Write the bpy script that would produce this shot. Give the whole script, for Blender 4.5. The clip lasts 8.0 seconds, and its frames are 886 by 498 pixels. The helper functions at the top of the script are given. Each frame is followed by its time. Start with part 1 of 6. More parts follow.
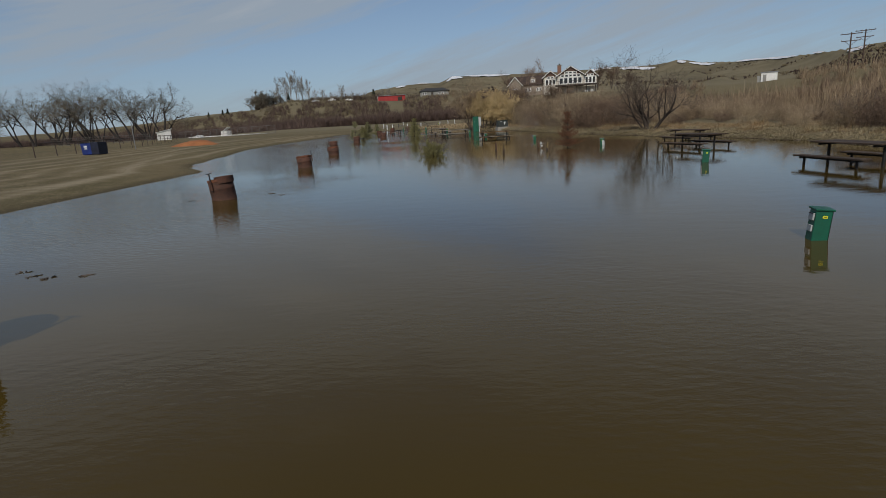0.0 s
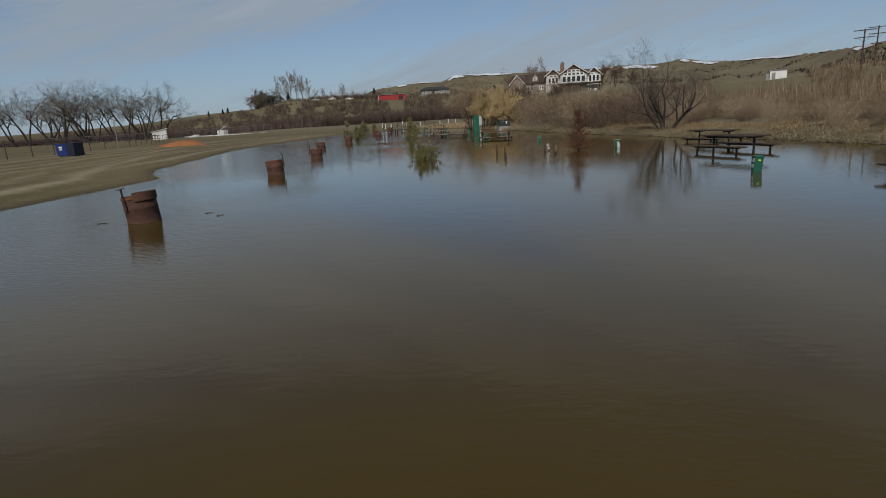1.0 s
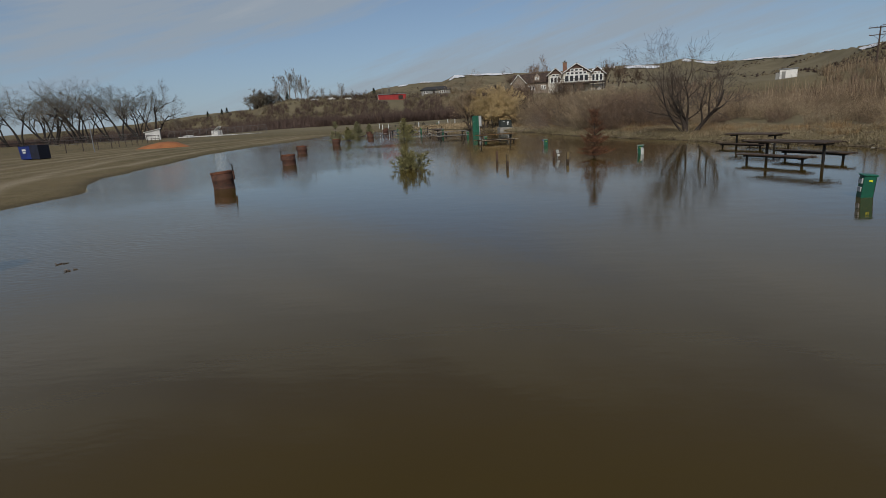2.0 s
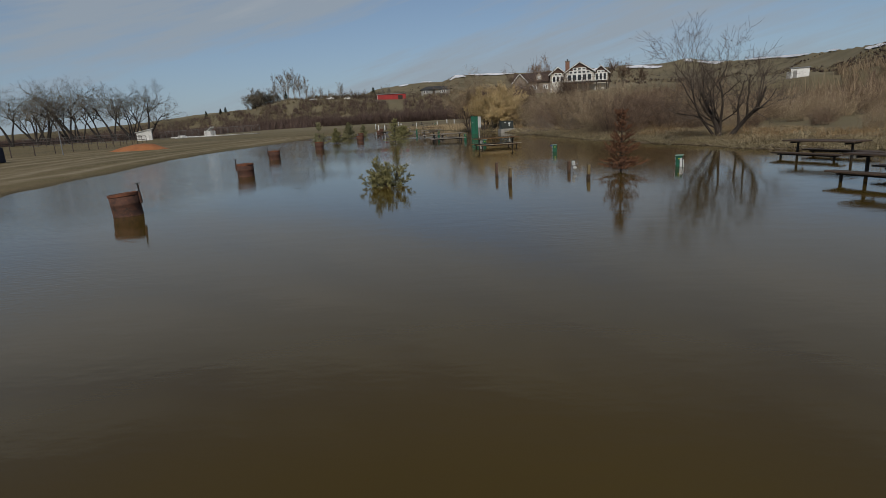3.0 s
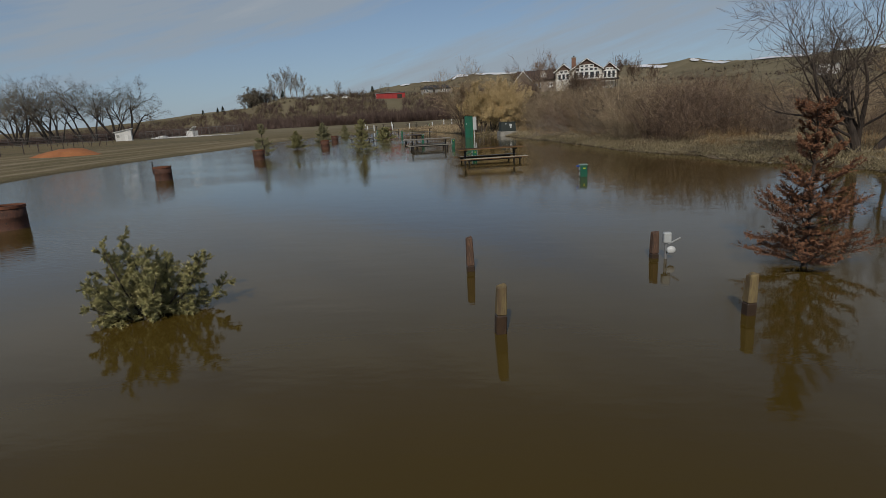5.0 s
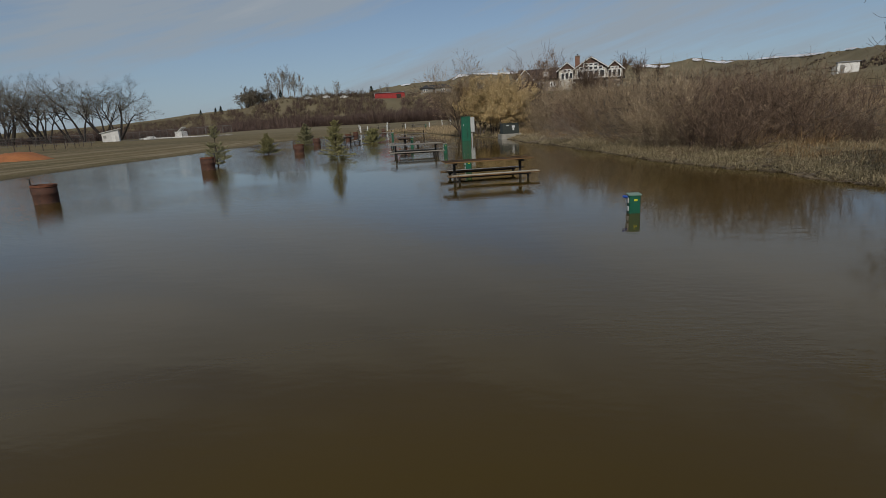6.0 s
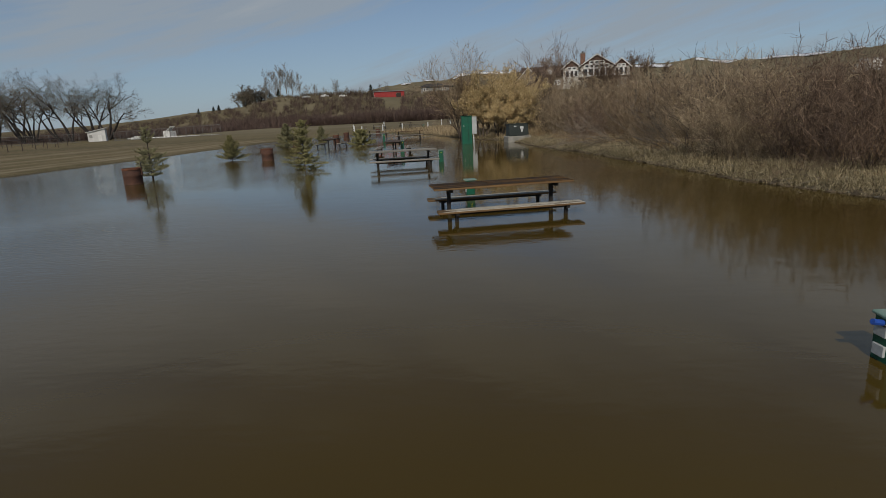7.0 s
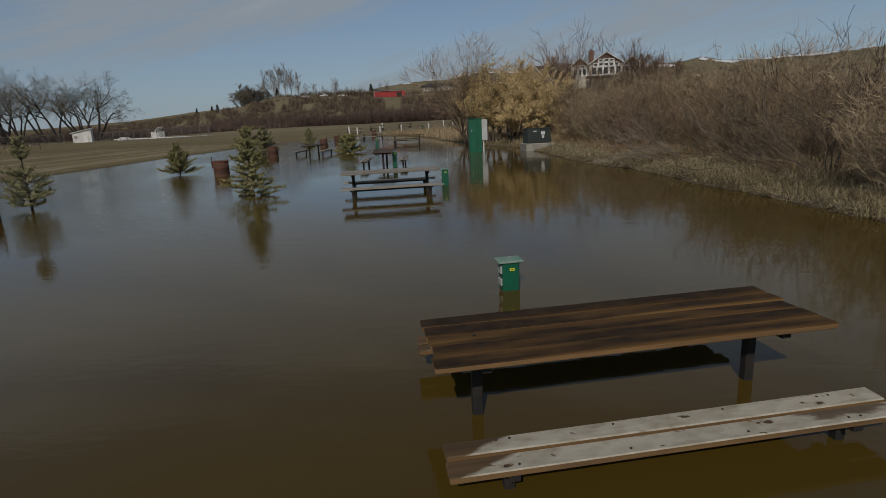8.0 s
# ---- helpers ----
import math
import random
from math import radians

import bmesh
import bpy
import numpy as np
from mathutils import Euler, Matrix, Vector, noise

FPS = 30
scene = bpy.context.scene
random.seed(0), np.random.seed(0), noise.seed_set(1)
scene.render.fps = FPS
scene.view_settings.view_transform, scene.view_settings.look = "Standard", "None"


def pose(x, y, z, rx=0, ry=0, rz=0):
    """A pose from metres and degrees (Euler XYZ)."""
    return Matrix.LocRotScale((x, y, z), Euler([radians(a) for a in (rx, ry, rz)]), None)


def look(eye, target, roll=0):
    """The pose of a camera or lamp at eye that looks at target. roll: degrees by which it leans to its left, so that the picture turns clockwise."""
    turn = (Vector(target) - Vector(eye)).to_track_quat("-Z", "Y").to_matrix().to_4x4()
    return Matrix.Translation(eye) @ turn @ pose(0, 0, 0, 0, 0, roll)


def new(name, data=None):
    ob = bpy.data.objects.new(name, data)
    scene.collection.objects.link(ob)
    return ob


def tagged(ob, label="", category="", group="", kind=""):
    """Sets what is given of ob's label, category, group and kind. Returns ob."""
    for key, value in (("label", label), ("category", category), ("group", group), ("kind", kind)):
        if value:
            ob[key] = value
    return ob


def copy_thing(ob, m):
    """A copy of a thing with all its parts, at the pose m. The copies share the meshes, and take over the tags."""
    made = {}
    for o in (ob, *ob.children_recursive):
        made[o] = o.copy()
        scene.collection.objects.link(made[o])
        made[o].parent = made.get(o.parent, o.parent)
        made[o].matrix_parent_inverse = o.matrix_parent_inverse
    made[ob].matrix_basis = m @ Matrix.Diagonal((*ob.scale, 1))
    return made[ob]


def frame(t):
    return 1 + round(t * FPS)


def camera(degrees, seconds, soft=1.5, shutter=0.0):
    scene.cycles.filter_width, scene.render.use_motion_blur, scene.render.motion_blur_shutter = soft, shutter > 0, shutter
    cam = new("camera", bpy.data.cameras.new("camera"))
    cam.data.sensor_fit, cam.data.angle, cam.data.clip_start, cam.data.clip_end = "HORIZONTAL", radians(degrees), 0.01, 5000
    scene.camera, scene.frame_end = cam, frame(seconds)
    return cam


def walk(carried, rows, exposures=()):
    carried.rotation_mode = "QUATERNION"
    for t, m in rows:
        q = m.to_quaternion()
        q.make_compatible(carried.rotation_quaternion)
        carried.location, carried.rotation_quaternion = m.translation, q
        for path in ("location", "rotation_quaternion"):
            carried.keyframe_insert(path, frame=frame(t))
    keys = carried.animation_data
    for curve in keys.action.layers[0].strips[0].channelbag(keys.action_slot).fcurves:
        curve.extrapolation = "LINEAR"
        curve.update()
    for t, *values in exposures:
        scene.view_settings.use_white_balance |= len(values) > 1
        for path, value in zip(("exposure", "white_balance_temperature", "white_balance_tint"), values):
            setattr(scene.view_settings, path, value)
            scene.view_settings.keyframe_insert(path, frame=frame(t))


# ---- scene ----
cam = camera(78.0, 8.0, 0.85)
PATH = [
    (0, (-0.727, -6.78, 1.604), (-0.833, -4.836, 1.143), -3.3),
    (0.5, (-0.611, -5.21, 1.597), (-0.721, -3.268, 1.134), -3.3),
    (1, (-0.524, -3.628, 1.576), (-0.636, -1.686, 1.113), -3.3),
    (1.5, (-0.403, -1.802, 1.579), (-0.517, 0.14, 1.116), -3.3),
    (3, (-0.05, 4.444, 1.642), (-0.168, 6.386, 1.179), -3.2),
    (3.5, (0.127, 6.659, 1.644), (0.007, 8.601, 1.181), -3.2),
    (4, (0.295, 9.004, 1.626), (0.175, 10.946, 1.162), -3.1),
    (4.5, (0.505, 11.465, 1.626), (0.381, 13.407, 1.162), -3.1),
    (6, (0.960, 19.38, 1.638), (0.831, 21.322, 1.175), -3.0),
    (6.5, (0.965, 21.982, 1.633), (0.835, 23.923, 1.169), -3.0),
    (7, (0.881, 24.919, 1.641), (0.750, 26.860, 1.176), -2.9),
    (7.5, (0.717, 27.990, 1.666), (0.584, 29.931, 1.202), -2.8),
    (8, (0.438, 31.236, 1.798), (0.303, 33.176, 1.333), -2.8),
]
walk(cam, [(t, look(eye, target, roll)) for t, eye, target, roll in PATH], exposures=[(0, 0.0, 6650, 10), (2.5, -0.03, 6700, 10), (3.2, -0.06, 6750, 10), (4.0, -0.06, 6750, 10), (6.0, -0.08, 6800, 10), (7.0, -0.10, 6850, 10), (7.5, -0.15, 6850, 10), (8.0, -0.30, 6900, 10)])

# ---- light: clear spring sky with thin cirrus, sun behind the camera ----
SUN_DIR = Vector((0.10, 0.783, -0.613)).normalized()
sun = new("sun", bpy.data.lights.new("sun", "SUN"))
sun.data.energy, sun.data.angle, sun.data.color = 2.6, radians(0.55), (1.0, 0.94, 0.85)
sun.matrix_world = look((0, 0, 60), Vector((0, 0, 60)) + SUN_DIR)

world = bpy.data.worlds.new("sky")
scene.world = world
world.use_nodes = True


def build_sky():
    nt = world.node_tree
    nt.nodes.clear()
    N, L = nt.nodes.new, nt.links.new
    sky = N("ShaderNodeTexSky")
    sky.sky_type, sky.sun_disc = "NISHITA", False
    sky.sun_elevation, sky.sun_rotation = radians(37.8), radians(187.3)
    sky.altitude, sky.air_density, sky.dust_density, sky.ozone_density = 600, 0.9, 0.25, 2.0
    tc, sep = N("ShaderNodeTexCoord"), N("ShaderNodeSeparateXYZ")
    L(tc.outputs["Generated"], sep.inputs[0])

    def m(op, a, b=0.0, c=0.0):
        n = N("ShaderNodeMath")
        n.operation = op
        for i, v in enumerate((a, b, c)):
            if isinstance(v, (int, float)):
                n.inputs[i].default_value = v
            else:
                L(v, n.inputs[i])
        return n.outputs[0]

    # streaks drawn out along a line that climbs towards the east
    v = m("SUBTRACT", sep.outputs[2], m("MULTIPLY", sep.outputs[0], 0.29))
    comb = N("ShaderNodeCombineXYZ")
    L(m("MULTIPLY", sep.outputs[0], 1.6), comb.inputs[0])
    L(m("MULTIPLY", sep.outputs[1], 1.6), comb.inputs[1])
    L(m("MULTIPLY", v, 13.0), comb.inputs[2])
    big, fine = N("ShaderNodeTexNoise"), N("ShaderNodeTexNoise")
    big.inputs["Scale"].default_value, big.inputs["Detail"].default_value, big.inputs["Roughness"].default_value = 0.9, 5, 0.5
    fine.inputs["Scale"].default_value, fine.inputs["Detail"].default_value, fine.inputs["Roughness"].default_value = 3.0, 7, 0.62
    L(comb.outputs[0], big.inputs["Vector"])
    L(comb.outputs[0], fine.inputs["Vector"])
    # haze towards the horizon, then a veil with a clear lane through it, thickest low down and clear overhead
    def mixed(fac, p, col):
        x = N("ShaderNodeMix")
        x.data_type = "RGBA"
        L(fac, x.inputs["Factor"])
        L(p, x.inputs["A"])
        x.inputs["B"].default_value = (*col, 1)
        return x.outputs["Result"]

    low = m("POWER", 2.718, m("MULTIPLY", m("MAXIMUM", sep.outputs[2], 0.0), -5.0))
    col = mixed(m("MULTIPLY", low, 0.80), sky.outputs[0], (2.55, 3.72, 5.45))
    lane = m("MULTIPLY", m("SUBTRACT", v, 0.185), 20.0)
    lane = m("POWER", 2.718, m("MULTIPLY", m("MULTIPLY", lane, lane), -1.0))
    # the lane closes towards the east
    shut = N("ShaderNodeMapRange")
    shut.inputs["From Min"].default_value, shut.inputs["From Max"].default_value = 0.30, 0.05
    L(sep.outputs[0], shut.inputs["Value"])
    lane = m("MULTIPLY", lane, shut.outputs[0])
    f = m("ADD", m("MULTIPLY", big.outputs[0], 1.0), m("MULTIPLY", fine.outputs[0], 0.85))
    f = m("SUBTRACT", f, 0.35)
    f = m("SUBTRACT", f, m("MULTIPLY", lane, 0.28))
    f = m("ADD", f, m("MULTIPLY", m("MINIMUM", m("MAXIMUM", m("SUBTRACT", sep.outputs[2], 0.15), 0.0), 0.12), 2.6))
    f = m("SUBTRACT", f, m("MULTIPLY", m("MINIMUM", m("MAXIMUM", m("SUBTRACT", sep.outputs[2], 0.31), 0.0), 0.30), 2.8))
    ramp = N("ShaderNodeMapRange")
    ramp.inputs["From Min"].default_value, ramp.inputs["From Max"].default_value = 0.46, 0.76
    ramp.inputs["To Min"].default_value, ramp.inputs["To Max"].default_value = 0.0, 0.80
    L(f, ramp.inputs["Value"])
    col = mixed(ramp.outputs[0], col, (3.85, 4.55, 5.35))
    thick = N("ShaderNodeMapRange")
    thick.inputs["From Min"].default_value, thick.inputs["From Max"].default_value = 0.85, 1.15
    thick.inputs["To Max"].default_value = 0.45
    L(f, thick.inputs["Value"])
    col = mixed(thick.outputs[0], col, (5.6, 5.9, 6.2))
    bg, out = N("ShaderNodeBackground"), N("ShaderNodeOutputWorld")
    bg.inputs["Strength"].default_value = 0.075
    L(col, bg.inputs["Color"])
    L(bg.outputs[0], out.inputs[0])


build_sky()


# ---- materials ----
def surface(name, c1, c2, scale=2.0, fine=30.0, rough=0.8, bump=0.3, dist=0.01, metal=0.0, rand=0.12, c3=None, stretch=(1, 1, 1), spec=0.5, where="Object"):
    """Two colours mixed by a broad noise, a third by a finer one, grain in the relief; rand: how far alike pieces differ."""
    mat = bpy.data.materials.new(name)
    mat.use_nodes = True
    nt = mat.node_tree
    N, L = nt.nodes.new, nt.links.new
    bsdf = nt.nodes["Principled BSDF"]
    tc, info, mapping = N("ShaderNodeTexCoord"), N("ShaderNodeObjectInfo"), N("ShaderNodeMapping")
    off = N("ShaderNodeVectorMath")
    off.operation = "MULTIPLY_ADD"
    L(info.outputs["Random"], off.inputs[0])
    off.inputs[1].default_value = (37, 53, 71)
    L(tc.outputs[where], off.inputs[2])
    L(off.outputs[0], mapping.inputs[0])
    mapping.inputs["Scale"].default_value = stretch
    a, b = N("ShaderNodeTexNoise"), N("ShaderNodeTexNoise")
    a.inputs["Scale"].default_value, a.inputs["Detail"].default_value, a.inputs["Roughness"].default_value = scale, 6, 0.6
    b.inputs["Scale"].default_value, b.inputs["Detail"].default_value, b.inputs["Roughness"].default_value = fine, 5, 0.65
    for n in (a, b):
        L(mapping.outputs[0], n.inputs["Vector"])

    def ramp(src, lo, hi):
        r = N("ShaderNodeMapRange")
        r.inputs["From Min"].default_value, r.inputs["From Max"].default_value = lo, hi
        L(src, r.inputs["Value"])
        return r.outputs[0]

    def mix(fac, p, q, kind="MIX"):
        x = N("ShaderNodeMix")
        x.data_type, x.blend_type = "RGBA", kind
        for sock, val in (("Factor", fac), ("A", p), ("B", q)):
            if isinstance(val, (int, float)):
                x.inputs[sock].default_value = val
            elif isinstance(val, tuple):
                x.inputs[sock].default_value = (*val, 1)
            else:
                L(val, x.inputs[sock])
        return x.outputs["Result"]

    col = mix(ramp(a.outputs[0], 0.36, 0.64), c1, c2)
    if c3:
        col = mix(ramp(b.outputs[0], 0.5, 0.68), col, c3)
    hsv = N("ShaderNodeHueSaturation")
    vary = N("ShaderNodeMath")
    vary.operation = "MULTIPLY_ADD"
    L(info.outputs["Random"], vary.inputs[0])
    vary.inputs[1].default_value, vary.inputs[2].default_value = 2 * rand, 1 - rand
    grain = N("ShaderNodeMath")
    grain.operation = "MULTIPLY"
    gr = N("ShaderNodeMapRange")
    gr.inputs["To Min"].default_value, gr.inputs["To Max"].default_value = 0.7, 1.3
    L(b.outputs[0], gr.inputs["Value"])
    L(vary.outputs[0], grain.inputs[0])
    L(gr.outputs[0], grain.inputs[1])
    L(grain.outputs[0], hsv.inputs["Value"])
    L(col, hsv.inputs["Color"])
    L(hsv.outputs[0], bsdf.inputs["Base Color"])
    rr = N("ShaderNodeMapRange")
    rr.inputs["To Min"].default_value, rr.inputs["To Max"].default_value = max(0.05, rough - 0.15), min(1, rough + 0.15)
    L(a.outputs[0], rr.inputs["Value"])
    L(rr.outputs[0], bsdf.inputs["Roughness"])
    bsdf.inputs["Metallic"].default_value = metal
    bsdf.inputs["Specular IOR Level"].default_value = spec
    if bump:
        bp = N("ShaderNodeBump")
        bp.inputs["Strength"].default_value, bp.inputs["Distance"].default_value = bump, dist
        L(b.outputs[0], bp.inputs["Height"])
        L(bp.outputs[0], bsdf.inputs["Normal"])
    return mat


def plain(name, col, rough=0.6, metal=0.0):
    return surface(name, col, tuple(0.8 * c for c in col), scale=3, fine=60, rough=rough, bump=0.08, metal=metal, rand=0.05)


def leafy(name, c1, c2, c3, rough=0.75, spread=0.8):
    """Foliage, twigs and grass: each joined piece takes its own tone."""
    mat = bpy.data.materials.new(name)
    mat.use_nodes = True
    nt = mat.node_tree
    N, L = nt.nodes.new, nt.links.new
    bsdf = nt.nodes["Principled BSDF"]
    geo, ramp, info = N("ShaderNodeNewGeometry"), N("ShaderNodeValToRGB"), N("ShaderNodeObjectInfo")
    els = ramp.color_ramp.elements
    els[0].color, els[1].color = (*c1, 1), (*c3, 1)
    e = els.new(0.5)
    e.color = (*c2, 1)
    L(geo.outputs["Random Per Island"], ramp.inputs[0])
    hsv, vary = N("ShaderNodeHueSaturation"), N("ShaderNodeMath")
    vary.operation = "MULTIPLY_ADD"
    L(info.outputs["Random"], vary.inputs[0])
    # wide spread in brush also stands in for shadow contrast between shrubs
    vary.inputs[1].default_value, vary.inputs[2].default_value = spread, 0.98 - 0.5 * spread
    L(vary.outputs[0], hsv.inputs["Value"])
    L(ramp.outputs[0], hsv.inputs["Color"])
    L(hsv.outputs[0], bsdf.inputs["Base Color"])
    bsdf.inputs["Roughness"].default_value = rough
    bsdf.inputs["Specular IOR Level"].default_value = 0.2
    return mat


def water_material():
    mat = bpy.data.materials.new("muddy_flood_water")
    mat.use_nodes = True
    nt = mat.node_tree
    N, L = nt.nodes.new, nt.links.new
    bsdf = nt.nodes["Principled BSDF"]
    tc = N("ShaderNodeTexCoord")
    silt = N("ShaderNodeTexNoise")
    silt.inputs["Scale"].default_value, silt.inputs["Detail"].default_value = 0.22, 4
    L(tc.outputs["Object"], silt.inputs["Vector"])
    ramp = N("ShaderNodeValToRGB")
    ramp.color_ramp.elements[0].position, ramp.color_ramp.elements[1].position = 0.35, 0.68
    ramp.color_ramp.elements[0].color = (0.0665, 0.0435, 0.0080, 1)
    ramp.color_ramp.elements[1].color = (0.0790, 0.0520, 0.0100, 1)
    L(silt.outputs[0], ramp.inputs[0])
    L(ramp.outputs[0], bsdf.inputs["Base Color"])
    bsdf.inputs["Roughness"].default_value = 0.06
    bsdf.inputs["IOR"].default_value = 1.33
    # slight ripples, in wind-touched areas stronger
    mp = N("ShaderNodeMapping")
    mp.inputs["Scale"].default_value = (0.7, 1.5, 1)
    L(tc.outputs["Object"], mp.inputs[0])
    r1, r2, area = N("ShaderNodeTexNoise"), N("ShaderNodeTexNoise"), N("ShaderNodeTexNoise")
    r1.inputs["Scale"].default_value, r1.inputs["Detail"].default_value = 2.2, 2
    r2.inputs["Scale"].default_value, r2.inputs["Detail"].default_value = 9.0, 3
    area.inputs["Scale"].default_value, area.inputs["Detail"].default_value = 0.12, 2
    L(mp.outputs[0], r1.inputs["Vector"])
    L(mp.outputs[0], r2.inputs["Vector"])
    L(tc.outputs["Object"], area.inputs["Vector"])
    amp = N("ShaderNodeMapRange")
    amp.inputs["From Min"].default_value, amp.inputs["From Max"].default_value = 0.56, 0.82
    amp.inputs["To Min"].default_value, amp.inputs["To Max"].default_value = 0.045, 0.42
    # the breeze reaches in from the west shore
    place, west, sum_ = N("ShaderNodeSeparateXYZ"), N("ShaderNodeMapRange"), N("ShaderNodeMath")
    L(tc.outputs["Object"], place.inputs[0])
    west.inputs["From Min"].default_value, west.inputs["From Max"].default_value = -2.0, -9.0
    west.inputs["To Min"].default_value, west.inputs["To Max"].default_value = 0.0, 0.27
    L(place.outputs[0], west.inputs["Value"])
    L(area.outputs[0], sum_.inputs[0])
    L(west.outputs[0], sum_.inputs[1])
    L(sum_.outputs[0], amp.inputs["Value"])
    b1, b2 = N("ShaderNodeBump"), N("ShaderNodeBump")
    b1.inputs["Strength"].default_value, b1.inputs["Distance"].default_value = 0.022, 0.10
    b2.inputs["Distance"].default_value = 0.02
    L(amp.outputs[0], b2.inputs["Strength"])
    L(r1.outputs[0], b1.inputs["Height"])
    L(r2.outputs[0], b2.inputs["Height"])
    L(b1.outputs[0], b2.inputs["Normal"])
    L(b2.outputs[0], bsdf.inputs["Normal"])
    return mat


def ground_material():
    """Dormant grass in patches of three sizes, worn wheel tracks and a wet margin (both carried by the mesh)."""
    mat = bpy.data.materials.new("dormant_grass_ground")
    mat.use_nodes = True
    nt = mat.node_tree
    N, L = nt.nodes.new, nt.links.new
    bsdf = nt.nodes["Principled BSDF"]
    tc = N("ShaderNodeTexCoord")

    def noise_of(scale, detail, lo, hi):
        n, r = N("ShaderNodeTexNoise"), N("ShaderNodeMapRange")
        n.inputs["Scale"].default_value, n.inputs["Detail"].default_value, n.inputs["Roughness"].default_value = scale, detail, 0.62
        L(tc.outputs["Object"], n.inputs["Vector"])
        r.inputs["From Min"].default_value, r.inputs["From Max"].default_value = lo, hi
        L(n.outputs[0], r.inputs["Value"])
        return r.outputs[0], n.outputs[0]

    def mix(fac, p, q):
        x = N("ShaderNodeMix")
        x.data_type = "RGBA"
        L(fac, x.inputs["Factor"])
        for s, val in (("A", p), ("B", q)):
            if isinstance(val, tuple):
                x.inputs[s].default_value = (*val, 1)
            else:
                L(val, x.inputs[s])
        return x.outputs["Result"]

    def scaled(src, k):
        x = N("ShaderNodeMath")
        x.operation = "MULTIPLY"
        L(src, x.inputs[0])
        x.inputs[1].default_value = k
        return x.outputs[0]

    col = mix(noise_of(0.07, 5, 0.36, 0.62)[0], (0.190, 0.147, 0.080), (0.128, 0.106, 0.053))
    col = mix(scaled(noise_of(0.013, 6, 0.47, 0.62)[0], 0.75), col, (0.085, 0.070, 0.044))
    col = mix(scaled(noise_of(0.021, 6, 0.56, 0.70)[0], 0.6), col, (0.27, 0.215, 0.125))
    col = mix(scaled(noise_of(0.9, 6, 0.50, 0.66)[0], 0.55), col, (0.255, 0.205, 0.120))
    col = mix(scaled(noise_of(2.6, 5, 0.52, 0.68)[0], 0.5), col, (0.105, 0.088, 0.042))
    col = mix(scaled(noise_of(11.0, 5, 0.50, 0.62)[0], 0.55), col, (0.075, 0.062, 0.034))
    col = mix(scaled(noise_of(17.0, 4, 0.54, 0.66)[0], 0.45), col, (0.36, 0.30, 0.19))
    hill = N("ShaderNodeAttribute")
    hill.attribute_name = "prairie"
    dry = mix(noise_of(0.03, 6, 0.35, 0.65)[0], (0.222, 0.188, 0.118), (0.158, 0.136, 0.082))
    dry = mix(scaled(noise_of(0.011, 7, 0.52, 0.62)[0], 0.8), dry, (0.125, 0.105, 0.066))
    dry = mix(scaled(noise_of(0.16, 5, 0.52, 0.66)[0], 0.5), dry, (0.155, 0.125, 0.08))
    col = mix(hill.outputs["Fac"], col, dry)
    worn, wet = N("ShaderNodeAttribute"), N("ShaderNodeAttribute")
    worn.attribute_name, wet.attribute_name = "worn", "wet"
    col = mix(worn.outputs["Fac"], col, (0.33, 0.275, 0.185))
    col = mix(wet.outputs["Fac"], col, (0.070, 0.056, 0.034))
    L(col, bsdf.inputs["Base Color"])
    bsdf.inputs["Roughness"].default_value, bsdf.inputs["Specular IOR Level"].default_value = 0.95, 0.1
    bp = N("ShaderNodeBump")
    bp.inputs["Strength"].default_value, bp.inputs["Distance"].default_value = 0.7, 0.05
    L(noise_of(7.0, 8, 0, 1)[1], bp.inputs["Height"])
    L(bp.outputs[0], bsdf.inputs["Normal"])
    return mat


